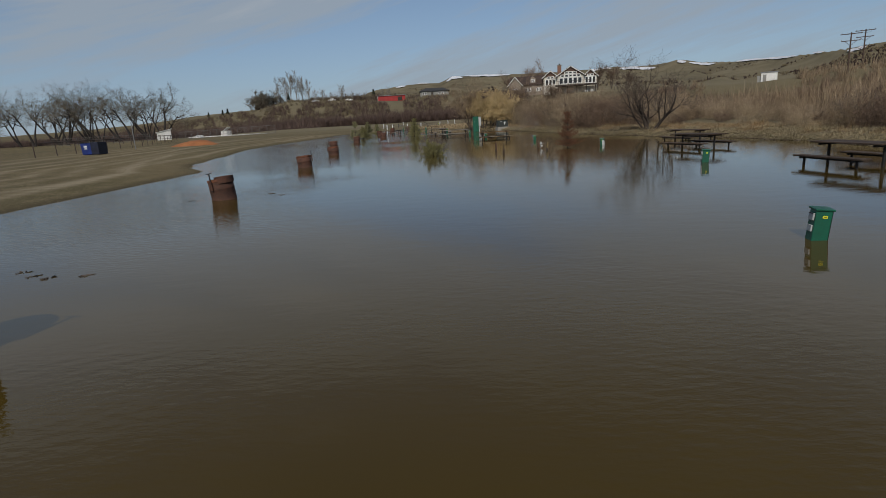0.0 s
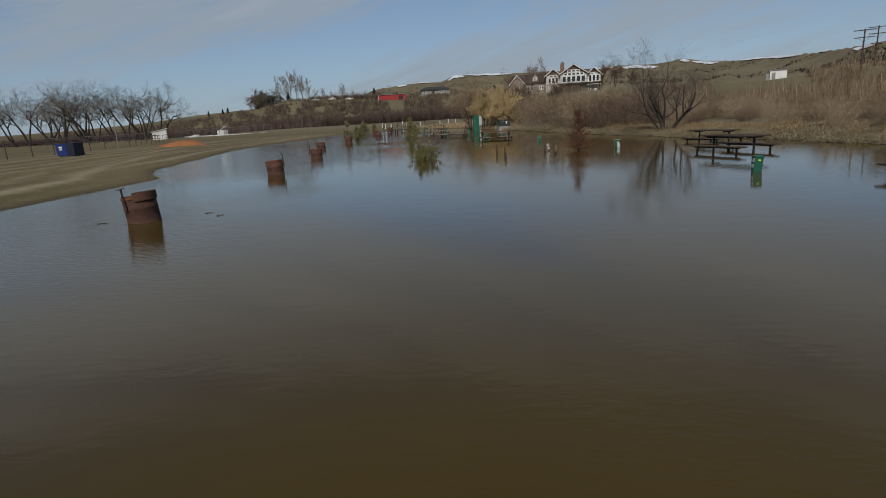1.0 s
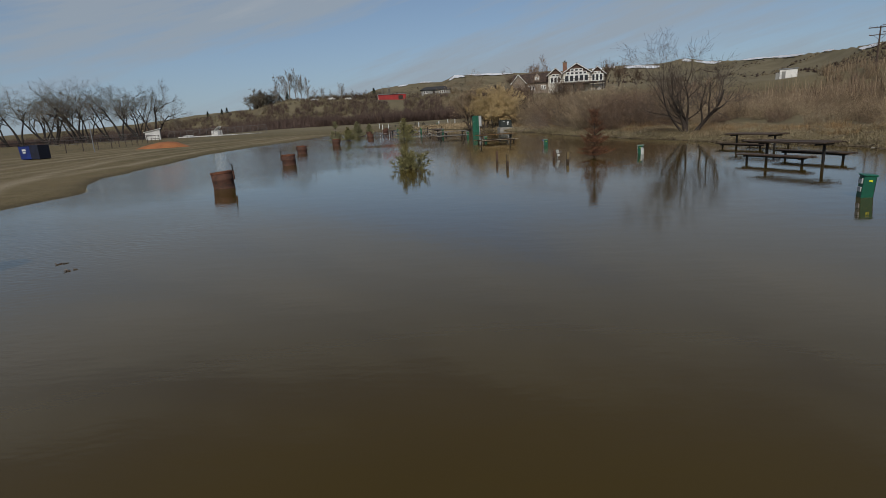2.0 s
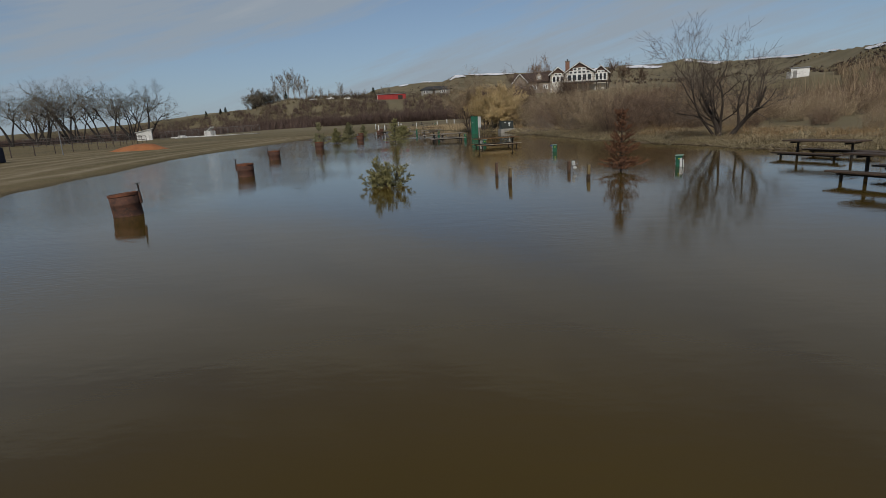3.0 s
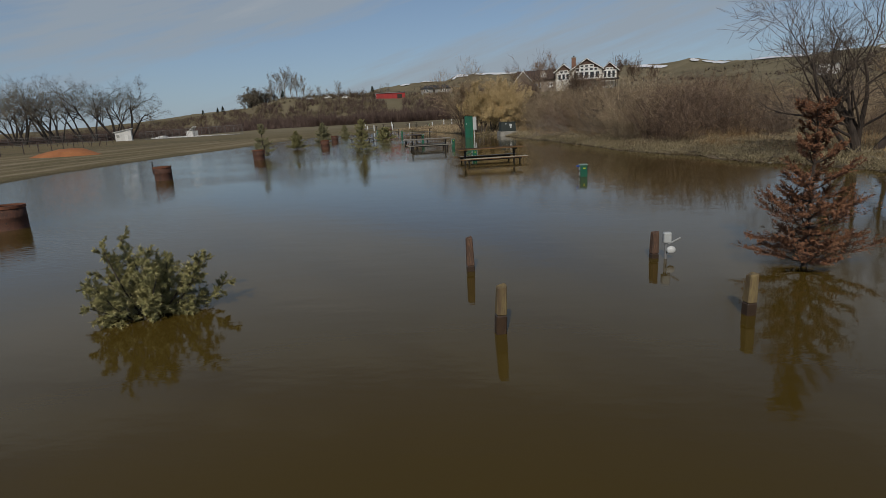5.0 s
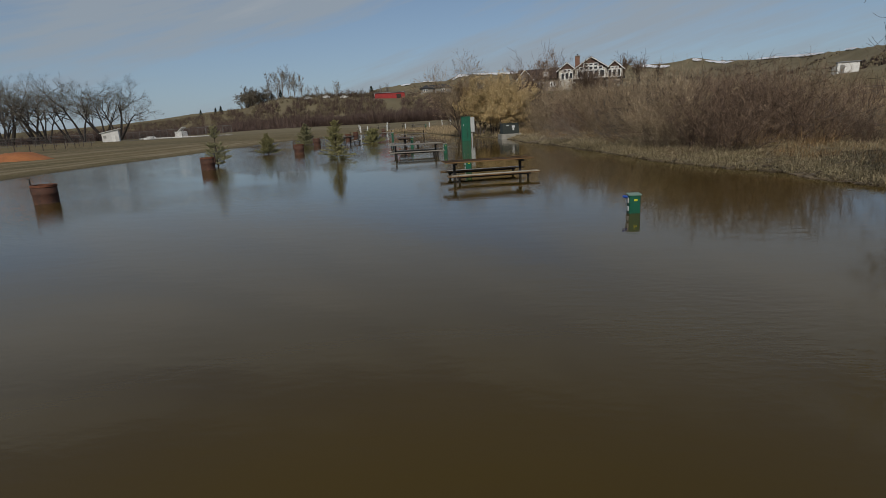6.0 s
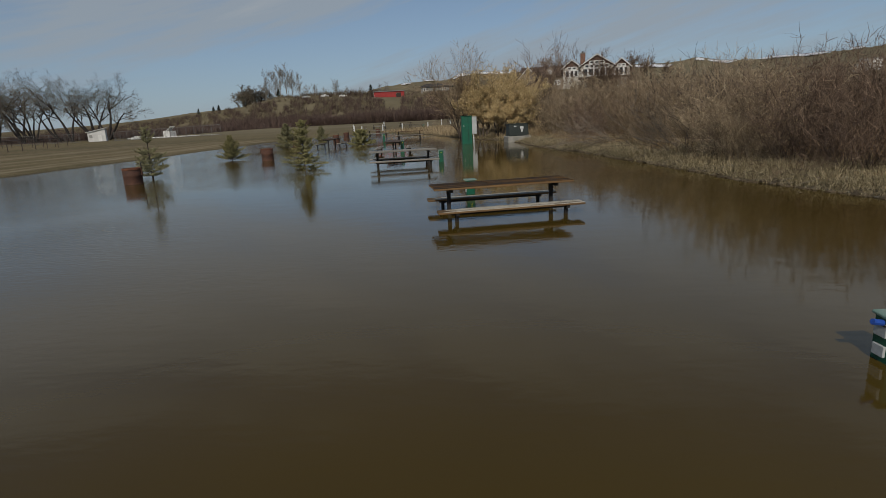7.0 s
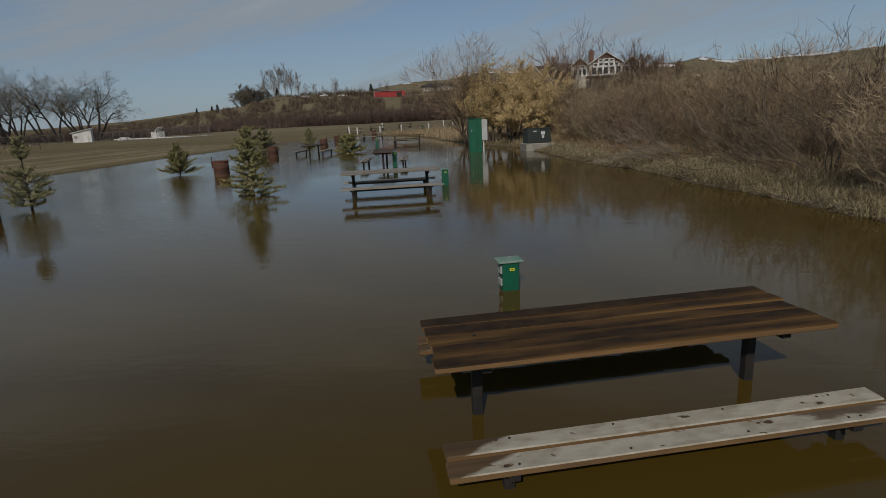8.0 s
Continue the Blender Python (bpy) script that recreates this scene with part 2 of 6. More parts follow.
def coated(name, wood, dark, coat, stain, ends):
    """A plank whose coat is worn: off its edges (ends False) or off one slanting end and in blotches (ends True)."""
    mat = surface(name, wood, dark, scale=1.8, fine=18, rough=0.75, bump=0.5, dist=0.003, rand=0.22, stretch=(0.35, 5, 5), spec=0.15)
    nt = mat.node_tree
    N, L = nt.nodes.new, nt.links.new
    bsdf = nt.nodes["Principled BSDF"]
    below = bsdf.inputs["Base Color"].links[0].from_socket
    tc, sep, info = N("ShaderNodeTexCoord"), N("ShaderNodeSeparateXYZ"), N("ShaderNodeObjectInfo")
    L(tc.outputs["Object"], sep.inputs[0])

    def m(op, a, b=0.0):
        n = N("ShaderNodeMath")
        n.operation = op
        for i, v in enumerate((a, b)):
            if isinstance(v, (int, float)):
                n.inputs[i].default_value = v
            else:
                L(v, n.inputs[i])
        return n.outputs[0]

    def noise(scale, sx, sy):
        mp, n, off = N("ShaderNodeMapping"), N("ShaderNodeTexNoise"), N("ShaderNodeCombineXYZ")
        L(m("MULTIPLY", info.outputs["Random"], 40.0), off.inputs[0])
        L(tc.outputs["Object"], mp.inputs["Vector"])
        L(off.outputs[0], mp.inputs["Location"])
        mp.inputs["Scale"].default_value = (sx, sy, sy)
        n.inputs["Scale"].default_value, n.inputs["Detail"].default_value = scale, 5
        L(mp.outputs[0], n.inputs["Vector"])
        return n.outputs[0]

    def step(src, lo, hi):
        r = N("ShaderNodeMapRange")
        r.inputs["From Min"].default_value, r.inputs["From Max"].default_value = lo, hi
        L(src, r.inputs["Value"])
        return r.outputs[0]

    def mix(fac, p, q):
        x = N("ShaderNodeMix")
        x.data_type = "RGBA"
        L(fac, x.inputs["Factor"])
        for s, val in (("A", p), ("B", q)):
            if isinstance(val, tuple):
                x.inputs[s].default_value = (*val, 1)
            else:
                L(val, x.inputs[s])
        return x.outputs["Result"]

    skin = mix(step(noise(9.0, 1, 1.6), 0.40, 0.75), coat, stain)
    if ends:
        slope = m("ADD", m("MULTIPLY", sep.outputs[0], -1.0), m("MULTIPLY", sep.outputs[1], 1.6))
        bare = step(m("ADD", slope, m("MULTIPLY", noise(3.0, 1, 2), 0.3)), 1.13, 1.18)
        bare = m("MAXIMUM", bare, m("MULTIPLY", step(noise(1.3, 1, 3), 0.60, 0.64), 0.85))
        bare = m("MAXIMUM", bare, step(noise(16.0, 0.6, 1), 0.66, 0.70))
    else:
        edge = m("ADD", m("MULTIPLY", m("ABSOLUTE", sep.outputs[1]), 3.2), m("MULTIPLY", info.outputs["Random"], 0.55))
        bare = step(m("ADD", edge, m("MULTIPLY", noise(1.9, 0.45, 3.6), 3.6)), 2.05, 2.75)
    L(mix(bare, skin, below), bsdf.inputs["Base Color"])
    return mat


M_WATER = water_material()
M_GROUND = ground_material()
M_SNOW = surface("old_snow", (0.80, 0.81, 0.83), (0.70, 0.71, 0.73), scale=0.1, fine=1.0, rough=0.7, bump=0.2, dist=0.1, rand=0.02)
M_RUST = surface("rusted_steel", (0.078, 0.033, 0.021), (0.038, 0.021, 0.016), scale=5, fine=45, rough=0.85, bump=0.5, dist=0.004, rand=0.15, c3=(0.135, 0.055, 0.027))
M_RUSTRIM = surface("bright_rust", (0.17, 0.060, 0.028), (0.085, 0.035, 0.02), scale=9, fine=60, rough=0.85, bump=0.4, dist=0.003)
M_STEEL = surface("dark_painted_steel", (0.010, 0.010, 0.011), (0.020, 0.017, 0.015), scale=8, fine=70, rough=0.75, bump=0.15, dist=0.002)
M_WOOD_BROWN = surface("brown_stained_plank", (0.105, 0.052, 0.021), (0.028, 0.017, 0.011), scale=1.6, fine=16, rough=0.7, bump=0.5, dist=0.003, rand=0.5, c3=(0.20, 0.115, 0.05), stretch=(0.35, 5, 5))
M_WOOD_STAIN = coated("worn_brown_stained_plank", (0.125, 0.068, 0.022), (0.065, 0.035, 0.014), (0.026, 0.016, 0.009), (0.055, 0.032, 0.015), False)
M_WOOD_PAINT = coated("worn_white_painted_plank", (0.13, 0.085, 0.045), (0.075, 0.05, 0.03), (0.43, 0.40, 0.33), (0.26, 0.23, 0.17), True)
M_WOOD_EDGE = surface("bare_wood_edge", (0.20, 0.115, 0.045), (0.11, 0.062, 0.028), scale=3, fine=30, rough=0.75, bump=0.4, dist=0.002, rand=0.2, stretch=(0.4, 5, 5))
M_WOOD_GREY = surface("grey_weathered_plank", (0.36, 0.34, 0.30), (0.21, 0.19, 0.16), scale=2.5, fine=24, rough=0.85, bump=0.5, dist=0.003, rand=0.25, c3=(0.11, 0.085, 0.06), stretch=(0.35, 4, 4))
M_WOOD_DARK = surface("dark_weathered_plank", (0.070, 0.046, 0.030), (0.040, 0.028, 0.020), scale=2.5, fine=24, rough=0.8, bump=0.5, dist=0.003, rand=0.25, c3=(0.12, 0.08, 0.05), stretch=(0.35, 4, 4))
M_POST = surface("treated_post_wood", (0.205, 0.155, 0.068), (0.115, 0.078, 0.040), scale=6, fine=28, rough=0.8, bump=0.5, dist=0.004, rand=0.25, c3=(0.09, 0.06, 0.035), stretch=(4, 4, 0.5))
M_POST_RED = surface("red_brown_post_wood", (0.092, 0.050, 0.031), (0.060, 0.036, 0.025), scale=6, fine=28, rough=0.75, bump=0.5, dist=0.004, rand=0.1, c3=(0.18, 0.10, 0.055), stretch=(4, 4, 0.5))
M_POSTWET = surface("wet_post_wood", (0.055, 0.032, 0.018), (0.035, 0.022, 0.014), scale=6, fine=28, rough=0.45, bump=0.4, dist=0.003)
M_GREEN = surface("green_powder_coat", (0.004, 0.105, 0.060), (0.004, 0.080, 0.046), scale=4, fine=50, rough=0.45, bump=0.1, dist=0.002, rand=0.1)
M_GREENLID = surface("pale_green_lid", (0.13, 0.24, 0.19), (0.22, 0.30, 0.26), scale=9, fine=40, rough=0.6, bump=0.1, dist=0.002)
M_LABELWHITE = plain("white_label", (0.62, 0.64, 0.64), 0.5)
M_YELLOW = plain("yellow_sticker", (0.72, 0.68, 0.03), 0.5)
M_GREYBOX = surface("grey_meter_enclosure", (0.42, 0.44, 0.44), (0.36, 0.38, 0.38), scale=3, fine=40, rough=0.45, bump=0.05)
M_DARKGREEN = surface("dark_green_transformer", (0.012, 0.020, 0.017), (0.020, 0.028, 0.024), scale=3, fine=40, rough=0.45, bump=0.1)
M_CONCRETE = surface("concrete", (0.34, 0.33, 0.30), (0.26, 0.25, 0.22), scale=4, fine=30, rough=0.9, bump=0.4, dist=0.004)
M_BARK = surface("grey_brown_bark", (0.105, 0.082, 0.064), (0.060, 0.046, 0.036), scale=3, fine=22, rough=0.95, bump=0.8, dist=0.02, rand=0.15, stretch=(3, 3, 0.7))
M_BARKBLACK = surface("black_cottonwood_bark", (0.034, 0.027, 0.023), (0.020, 0.017, 0.015), scale=1.2, fine=9, rough=0.95, bump=0.8, dist=0.03, rand=0.15, stretch=(3, 3, 0.7))
M_BARKDARK = surface("dark_bark", (0.060, 0.044, 0.034), (0.034, 0.026, 0.021), scale=3, fine=22, rough=0.95, bump=0.8, dist=0.02, rand=0.15, stretch=(3, 3, 0.7))
M_TWIG_PALE = leafy("pale_cottonwood_twigs", (0.135, 0.115, 0.088), (0.18, 0.158, 0.118), (0.09, 0.078, 0.064), spread=0.25)
M_TWIG_FINE = leafy("pale_poplar_twigs", (0.27, 0.245, 0.21), (0.22, 0.20, 0.17), (0.32, 0.295, 0.255), spread=0.2)
# wide dark-to-light ranges also stand in for shade between the twigs
M_TWIG = leafy("brown_willow_twigs", (0.092, 0.060, 0.040), (0.20, 0.147, 0.095), (0.372, 0.29, 0.19))
M_TWIG_RED = leafy("maroon_brush_twigs", (0.066, 0.044, 0.034), (0.148, 0.101, 0.072), (0.285, 0.208, 0.146))
M_TWIG_DARK = leafy("dark_grey_twigs", (0.110, 0.086, 0.068), (0.080, 0.062, 0.050), (0.155, 0.122, 0.096))
M_TWIG_TAN = leafy("tan_willow_twigs", (0.112, 0.082, 0.057), (0.27, 0.204, 0.135), (0.47, 0.38, 0.25))
M_TWIG_GREY = leafy("grey_dead_twigs", (0.24, 0.21, 0.17), (0.17, 0.14, 0.11), (0.12, 0.095, 0.075))
M_STRAW = leafy("dry_straw_grass", (0.56, 0.445, 0.275), (0.335, 0.255, 0.152), (0.10, 0.075, 0.046), spread=0.25)
M_FIELDGRASS = leafy("short_field_grass", (0.20, 0.165, 0.095), (0.145, 0.12, 0.066), (0.085, 0.07, 0.04))
M_STRAW_RUST = leafy("orange_tan_grass", (0.47, 0.305, 0.145), (0.27, 0.174, 0.088), (0.095, 0.062, 0.036), spread=0.25)
M_STRAW_GREY = leafy("matted_grey_straw", (0.52, 0.435, 0.27), (0.30, 0.246, 0.145), (0.085, 0.069, 0.039), spread=0.25)
M_CLOD = leafy("wet_mud_clods", (0.060, 0.046, 0.030), (0.095, 0.074, 0.048), (0.15, 0.12, 0.082), 0.9)
M_PEBBLE = leafy("grey_pebbles", (0.20, 0.185, 0.16), (0.13, 0.12, 0.10), (0.30, 0.28, 0.24), 0.9)
M_NEEDLE = leafy("yellow_green_needles", (0.25, 0.235, 0.095), (0.15, 0.145, 0.06), (0.385, 0.345, 0.17), spread=0.25)
M_NEEDLE_DARK = leafy("green_needles", (0.18, 0.18, 0.092), (0.245, 0.235, 0.12), (0.35, 0.32, 0.19), spread=0.25)
M_NEEDLE_RUST = leafy("rust_brown_dead_needles", (0.19, 0.085, 0.046), (0.26, 0.128, 0.07), (0.11, 0.055, 0.036), spread=0.25)
M_LEAF_GOLD = leafy("dry_golden_leaves", (0.68, 0.53, 0.285), (0.52, 0.39, 0.195), (0.34, 0.24, 0.12), spread=0.15)
M_FARBRUSH = leafy("far_brush", (0.105, 0.070, 0.060), (0.068, 0.046, 0.042), (0.155, 0.112, 0.088))
M_FARTAN = leafy("far_tan_brush", (0.2, 0.165, 0.105), (0.145, 0.12, 0.078), (0.26, 0.215, 0.14))
M_SPRUCEFAR = leafy("far_spruce", (0.018, 0.028, 0.016), (0.030, 0.040, 0.020), (0.012, 0.020, 0.012))
M_WHITE = surface("white_painted_boards", (0.72, 0.72, 0.70), (0.60, 0.60, 0.58), scale=0.9, fine=12, rough=0.7, bump=0.1)
M_BLUE = surface("blue_dumpster_paint", (0.010, 0.032, 0.20), (0.008, 0.022, 0.13), scale=1.5, fine=20, rough=0.5, bump=0.15)
M_BLUEDARK = surface("dark_navy_steel", (0.008, 0.012, 0.035), (0.006, 0.008, 0.02), scale=1.5, fine=20, rough=0.6, bump=0.15)
M_ORANGE = surface("orange_sand", (0.40, 0.155, 0.055), (0.30, 0.115, 0.045), scale=0.8, fine=9, rough=0.95, bump=0.6, dist=0.05)
M_GALV = surface("galvanised_pipe", (0.25, 0.26, 0.27), (0.18, 0.185, 0.19), scale=3, fine=30, rough=0.5, bump=0.05, metal=0.4)
M_DULLPIPE = surface("dull_grey_fence_wire", (0.155, 0.150, 0.140), (0.105, 0.100, 0.092), scale=3, fine=30, rough=0.8, bump=0.2, dist=0.004)
M_RUSTPIPE = surface("brown_fence_pipe", (0.075, 0.050, 0.040), (0.045, 0.034, 0.030), scale=3, fine=30, rough=0.8, bump=0.1)
M_ROOF_BROWN = surface("brown_shingles", (0.070, 0.046, 0.036), (0.048, 0.034, 0.028), scale=1, fine=7, rough=0.9, bump=0.4, dist=0.02)
M_ROOF_GREY = surface("dark_grey_roof", (0.050, 0.050, 0.050), (0.036, 0.036, 0.038), scale=1, fine=7, rough=0.9, bump=0.3)
M_SIDING = surface("tan_siding", (0.30, 0.25, 0.20), (0.24, 0.20, 0.16), scale=0.8, fine=10, rough=0.8, bump=0.15)
M_SIDING_GREY = surface("grey_siding", (0.28, 0.28, 0.26), (0.23, 0.23, 0.22), scale=0.8, fine=10, rough=0.8, bump=0.15)
M_CREAM = surface("cream_stucco", (0.56, 0.53, 0.47), (0.47, 0.44, 0.38), scale=0.8, fine=10, rough=0.85, bump=0.15)
M_CEDAR = surface("brown_cedar_siding", (0.125, 0.072, 0.052), (0.090, 0.052, 0.040), scale=1.2, fine=9, rough=0.85, bump=0.2)
M_BRICK = surface("chimney_brick", (0.22, 0.115, 0.075), (0.16, 0.085, 0.06), scale=3, fine=14, rough=0.9, bump=0.4)
M_RED = surface("red_metal_cladding", (0.34, 0.020, 0.018), (0.26, 0.016, 0.015), scale=0.6, fine=8, rough=0.55, bump=0.1)
M_POLE = surface("weathered_pole_wood", (0.085, 0.055, 0.040), (0.055, 0.038, 0.030), scale=3, fine=20, rough=0.9, bump=0.3)
M_GLASS = plain("window_glass", (0.03, 0.035, 0.04), 0.08)
M_DARK = plain("dark_shadowed_wood", (0.035, 0.026, 0.02), 0.8)
M_BLUEPLUG = plain("blue_plastic", (0.02, 0.09, 0.45), 0.5)


# ---- builders ----
def mesh_of(name, verts, faces):
    me = bpy.data.meshes.new(name)
    me.from_pydata(verts, [], faces)
    me.update()
    return me


def as_mesh(name, data):
    if isinstance(data, bmesh.types.BMesh):
        me = bpy.data.meshes.new(name)
        bmesh.ops.recalc_face_normals(data, faces=data.faces[:])
        data.to_mesh(me)
        data.free()
        return me
    return data


def part(name, data, material, parent, label=""):
    """One mesh object under a thing or a part."""
    me = as_mesh(name, data)
    if not me.materials:
        me.materials.append(material)
    ob = new(name, me)
    ob.parent = parent
    if label:
        ob["label"] = label
    return ob


def thing(name, at, label, category, group="", kind="", turn=0.0):
    """An Empty at a thing's base, which carries its parts."""
    ob = new(name)
    ob.matrix_basis = pose(*at, 0, 0, turn)
    return tagged(ob, label, category, group, kind)


def whole(name, data, material, label, category, group="", kind="", at=(0, 0, 0)):
    me = as_mesh(name, data)
    me.materials.append(material)
    ob = new(name, me)
    ob.matrix_basis = pose(*at)
    return tagged(ob, label, category, group, kind)


def box(bm, size, centre, bevel=0.0, m=None):
    mm = Matrix.Translation(centre) @ (m or Matrix()) @ Matrix.Diagonal((*size, 1))
    got = bmesh.ops.create_cube(bm, size=1.0, matrix=mm)
    if bevel:
        edges = list({e for v in got["verts"] for e in v.link_edges})
        bmesh.ops.bevel(bm, geom=edges, offset=bevel, segments=1, affect="EDGES")
    return bm


def boxed(size, centre, bevel=0.0, m=None):
    return box(bmesh.new(), size, centre, bevel, m)


def rod(bm, a, b, r, r2=None, sides=8):
    a, b = Vector(a), Vector(b)
    d = b - a
    mm = Matrix.Translation((a + b) / 2) @ d.to_track_quat("Z", "Y").to_matrix().to_4x4()
    bmesh.ops.create_cone(bm, cap_ends=True, segments=sides, radius1=r, radius2=r if r2 is None else r2, depth=d.length, matrix=mm)
    return bm


def tubes(name, limbs, sides=(7, 5, 4, 3, 3, 3)):
    """Tapered tubes along lists of points, as one mesh. limbs: (level, points, radii)."""
    verts, faces = [], []
    for level, pts, rad in limbs:
        n = sides[min(level, len(sides) - 1)]
        start = len(verts)
        for i, p in enumerate(pts):
            d = (pts[min(i + 1, len(pts) - 1)] - pts[max(i - 1, 0)]).normalized()
            u = d.orthogonal().normalized()
            w = d.cross(u)
            for k in range(n):
                a = 2 * math.pi * k / n
                verts.append(p + (u * math.cos(a) + w * math.sin(a)) * rad[i])
        for i in range(len(pts) - 1):
            for k in range(n):
                a, b = start + i * n + k, start + i * n + (k + 1) % n
                faces.append((a, b, b + n, a + n))
    return mesh_of(name, verts, faces)


def any_way(rng):
    return Vector((rng.gauss(0, 1), rng.gauss(0, 1), rng.gauss(0, 1))).normalized()


def grow(out, rng, p, d, length, r, level, kids, spread, up, wig, taper=0.3, shrink=(0.45, 0.75), thin=0.55, rmin=0.004, first=0.3):
    n = (6, 5, 4, 3, 3)[min(level, 4)]
    pts, rad = [p], [r]
    for i in range(n):
        d = (d + any_way(rng) * wig + Vector((0, 0, up))).normalized()
        p = p + d * (length / n)
        pts.append(p)
        rad.append(max(rmin, r * (1 - (1 - taper) * (i + 1) / n)))
    out.append((level, pts, rad))
    if level < len(kids):
        for k in range(kids[level]):
            f = rng.uniform(first if level == 0 else 0.25, 1.0) * n
            i = min(int(f), n - 1)
            q = pts[i].lerp(pts[i + 1], f - i)
            along = (pts[i + 1] - pts[i]).normalized()
            side = along.cross(any_way(rng)).normalized()
            a = radians(rng.uniform(0.6, 1.25) * spread)
            grow(out, rng, q, along * math.cos(a) + side * math.sin(a), length * rng.uniform(*shrink), max(rmin, rad[i] * thin), level + 1, kids, spread, up, wig, taper, shrink, thin, rmin, first)


def smooth(e0, e1, x):
    s = np.clip((x - e0) / (e1 - e0), 0, 1)
    return s * s * (3 - 2 * s)


def lattice(ix, iy):
    h = (ix * 374761393 + iy * 668265263) & 0xFFFFFFFF
    h = ((h ^ (h >> 13)) * 1274126177) & 0xFFFFFFFF
    return ((h ^ (h >> 16)) & 0xFFFF) / 65535.0


def vnoise(x, y):
    """Smooth value noise between 0 and 1."""
    x, y = np.asarray(x, float), np.asarray(y, float)
    ix, iy = np.floor(x).astype(np.int64), np.floor(y).astype(np.int64)
    fx, fy = x - ix, y - iy
    fx, fy = fx * fx * (3 - 2 * fx), fy * fy * (3 - 2 * fy)
    a, b, c, d = lattice(ix, iy), lattice(ix + 1, iy), lattice(ix, iy + 1), lattice(ix + 1, iy + 1)
    return (a * (1 - fx) + b * fx) * (1 - fy) + (c * (1 - fx) + d * fx) * fy


# ---- the lie of the land ----
# west and east edge of the flood by northing
WEST = ((-90, 0), (-70, -9), (4.77, -11.81), (9.94, -11.8), (13.27, -11.82), (15.48, -11.94), (16.58, -12.32), (19.12, -14.04), (21.85, -15.21), (30.83, -17.08), (38.09, -19), (48.7, -20.27), (57.25, -20.09), (68.03, -20.66), (80.56, -20.87), (92.08, -20.07), (98.54, -17.04), (100.39, -12.79))
EAST = ((-90, 0), (-70, 13), (6.84, 13.05), (11.73, 12.49), (15.46, 12.54), (20.15, 11.73), (24.79, 10.2), (28.34, 9.11), (32.55, 8.13), (36.67, 7.11), (40.19, 6.46), (44.06, 5.83), (49.18, 5.15), (54.03, 4.15), (58.66, 3.54), (61.76, 3.37), (63.89, 2.24), (68.1, 0.18), (73.38, -1.65), (81.83, -3.46), (90.46, -5.91), (97.06, -8.78), (100.39, -12.79))
# the bluff and, behind it, the valley side: bearing, distance, height
BLUFF = ((-57, 700, 3), (-33, 600, 8), (-25, 529, 14.5), (-20.4, 385, 14.7), (-17.8, 379, 17.8), (-16.3, 379, 17.4), (-9.2, 330, 13.8), (-6.3, 330, 13.1), (-4.8, 333, 14.6), (-1.8, 333, 14.6), (0.5, 290, 13), (4.4, 172, 7.6), (10, 171, 6.9), (13.3, 171, 6.8), (19.5, 150, 5.6), (27.6, 143, 5.0), (34, 140, 6), (60, 100, 5), (180, 200, 4))
RIDGE = ((-57, 2000, 10), (-41, 1495, 18), (-31, 950, 20), (-26.3, 794, 24), (-21.5, 744, 26), (-15, 794, 33), (-10.5, 893, 44), (-9.3, 993, 57), (-4.7, 1093, 71), (-2.4, 1093, 70), (-1.3, 1093, 81), (4.4, 1043, 74), (9.9, 993, 69), (15.2, 943, 67), (17.7, 923, 63), (20.2, 903, 67), (22.1, 893, 60), (24.9, 774, 50), (29.2, 594, 38.6), (33.2, 444, 31), (35.7, 394, 28.7), (60, 370, 30), (180, 1200, 30))


def shore_w(y):
    return np.interp(y, *zip(*WEST)) + 0.22 * (vnoise(np.asarray(y) * 0.55, 3.3) - 0.5) * 2


def shore_e(y):
    return np.interp(y, *zip(*EAST)) + 0.30 * (vnoise(np.asarray(y) * 0.7, 9.1) - 0.5) * 2


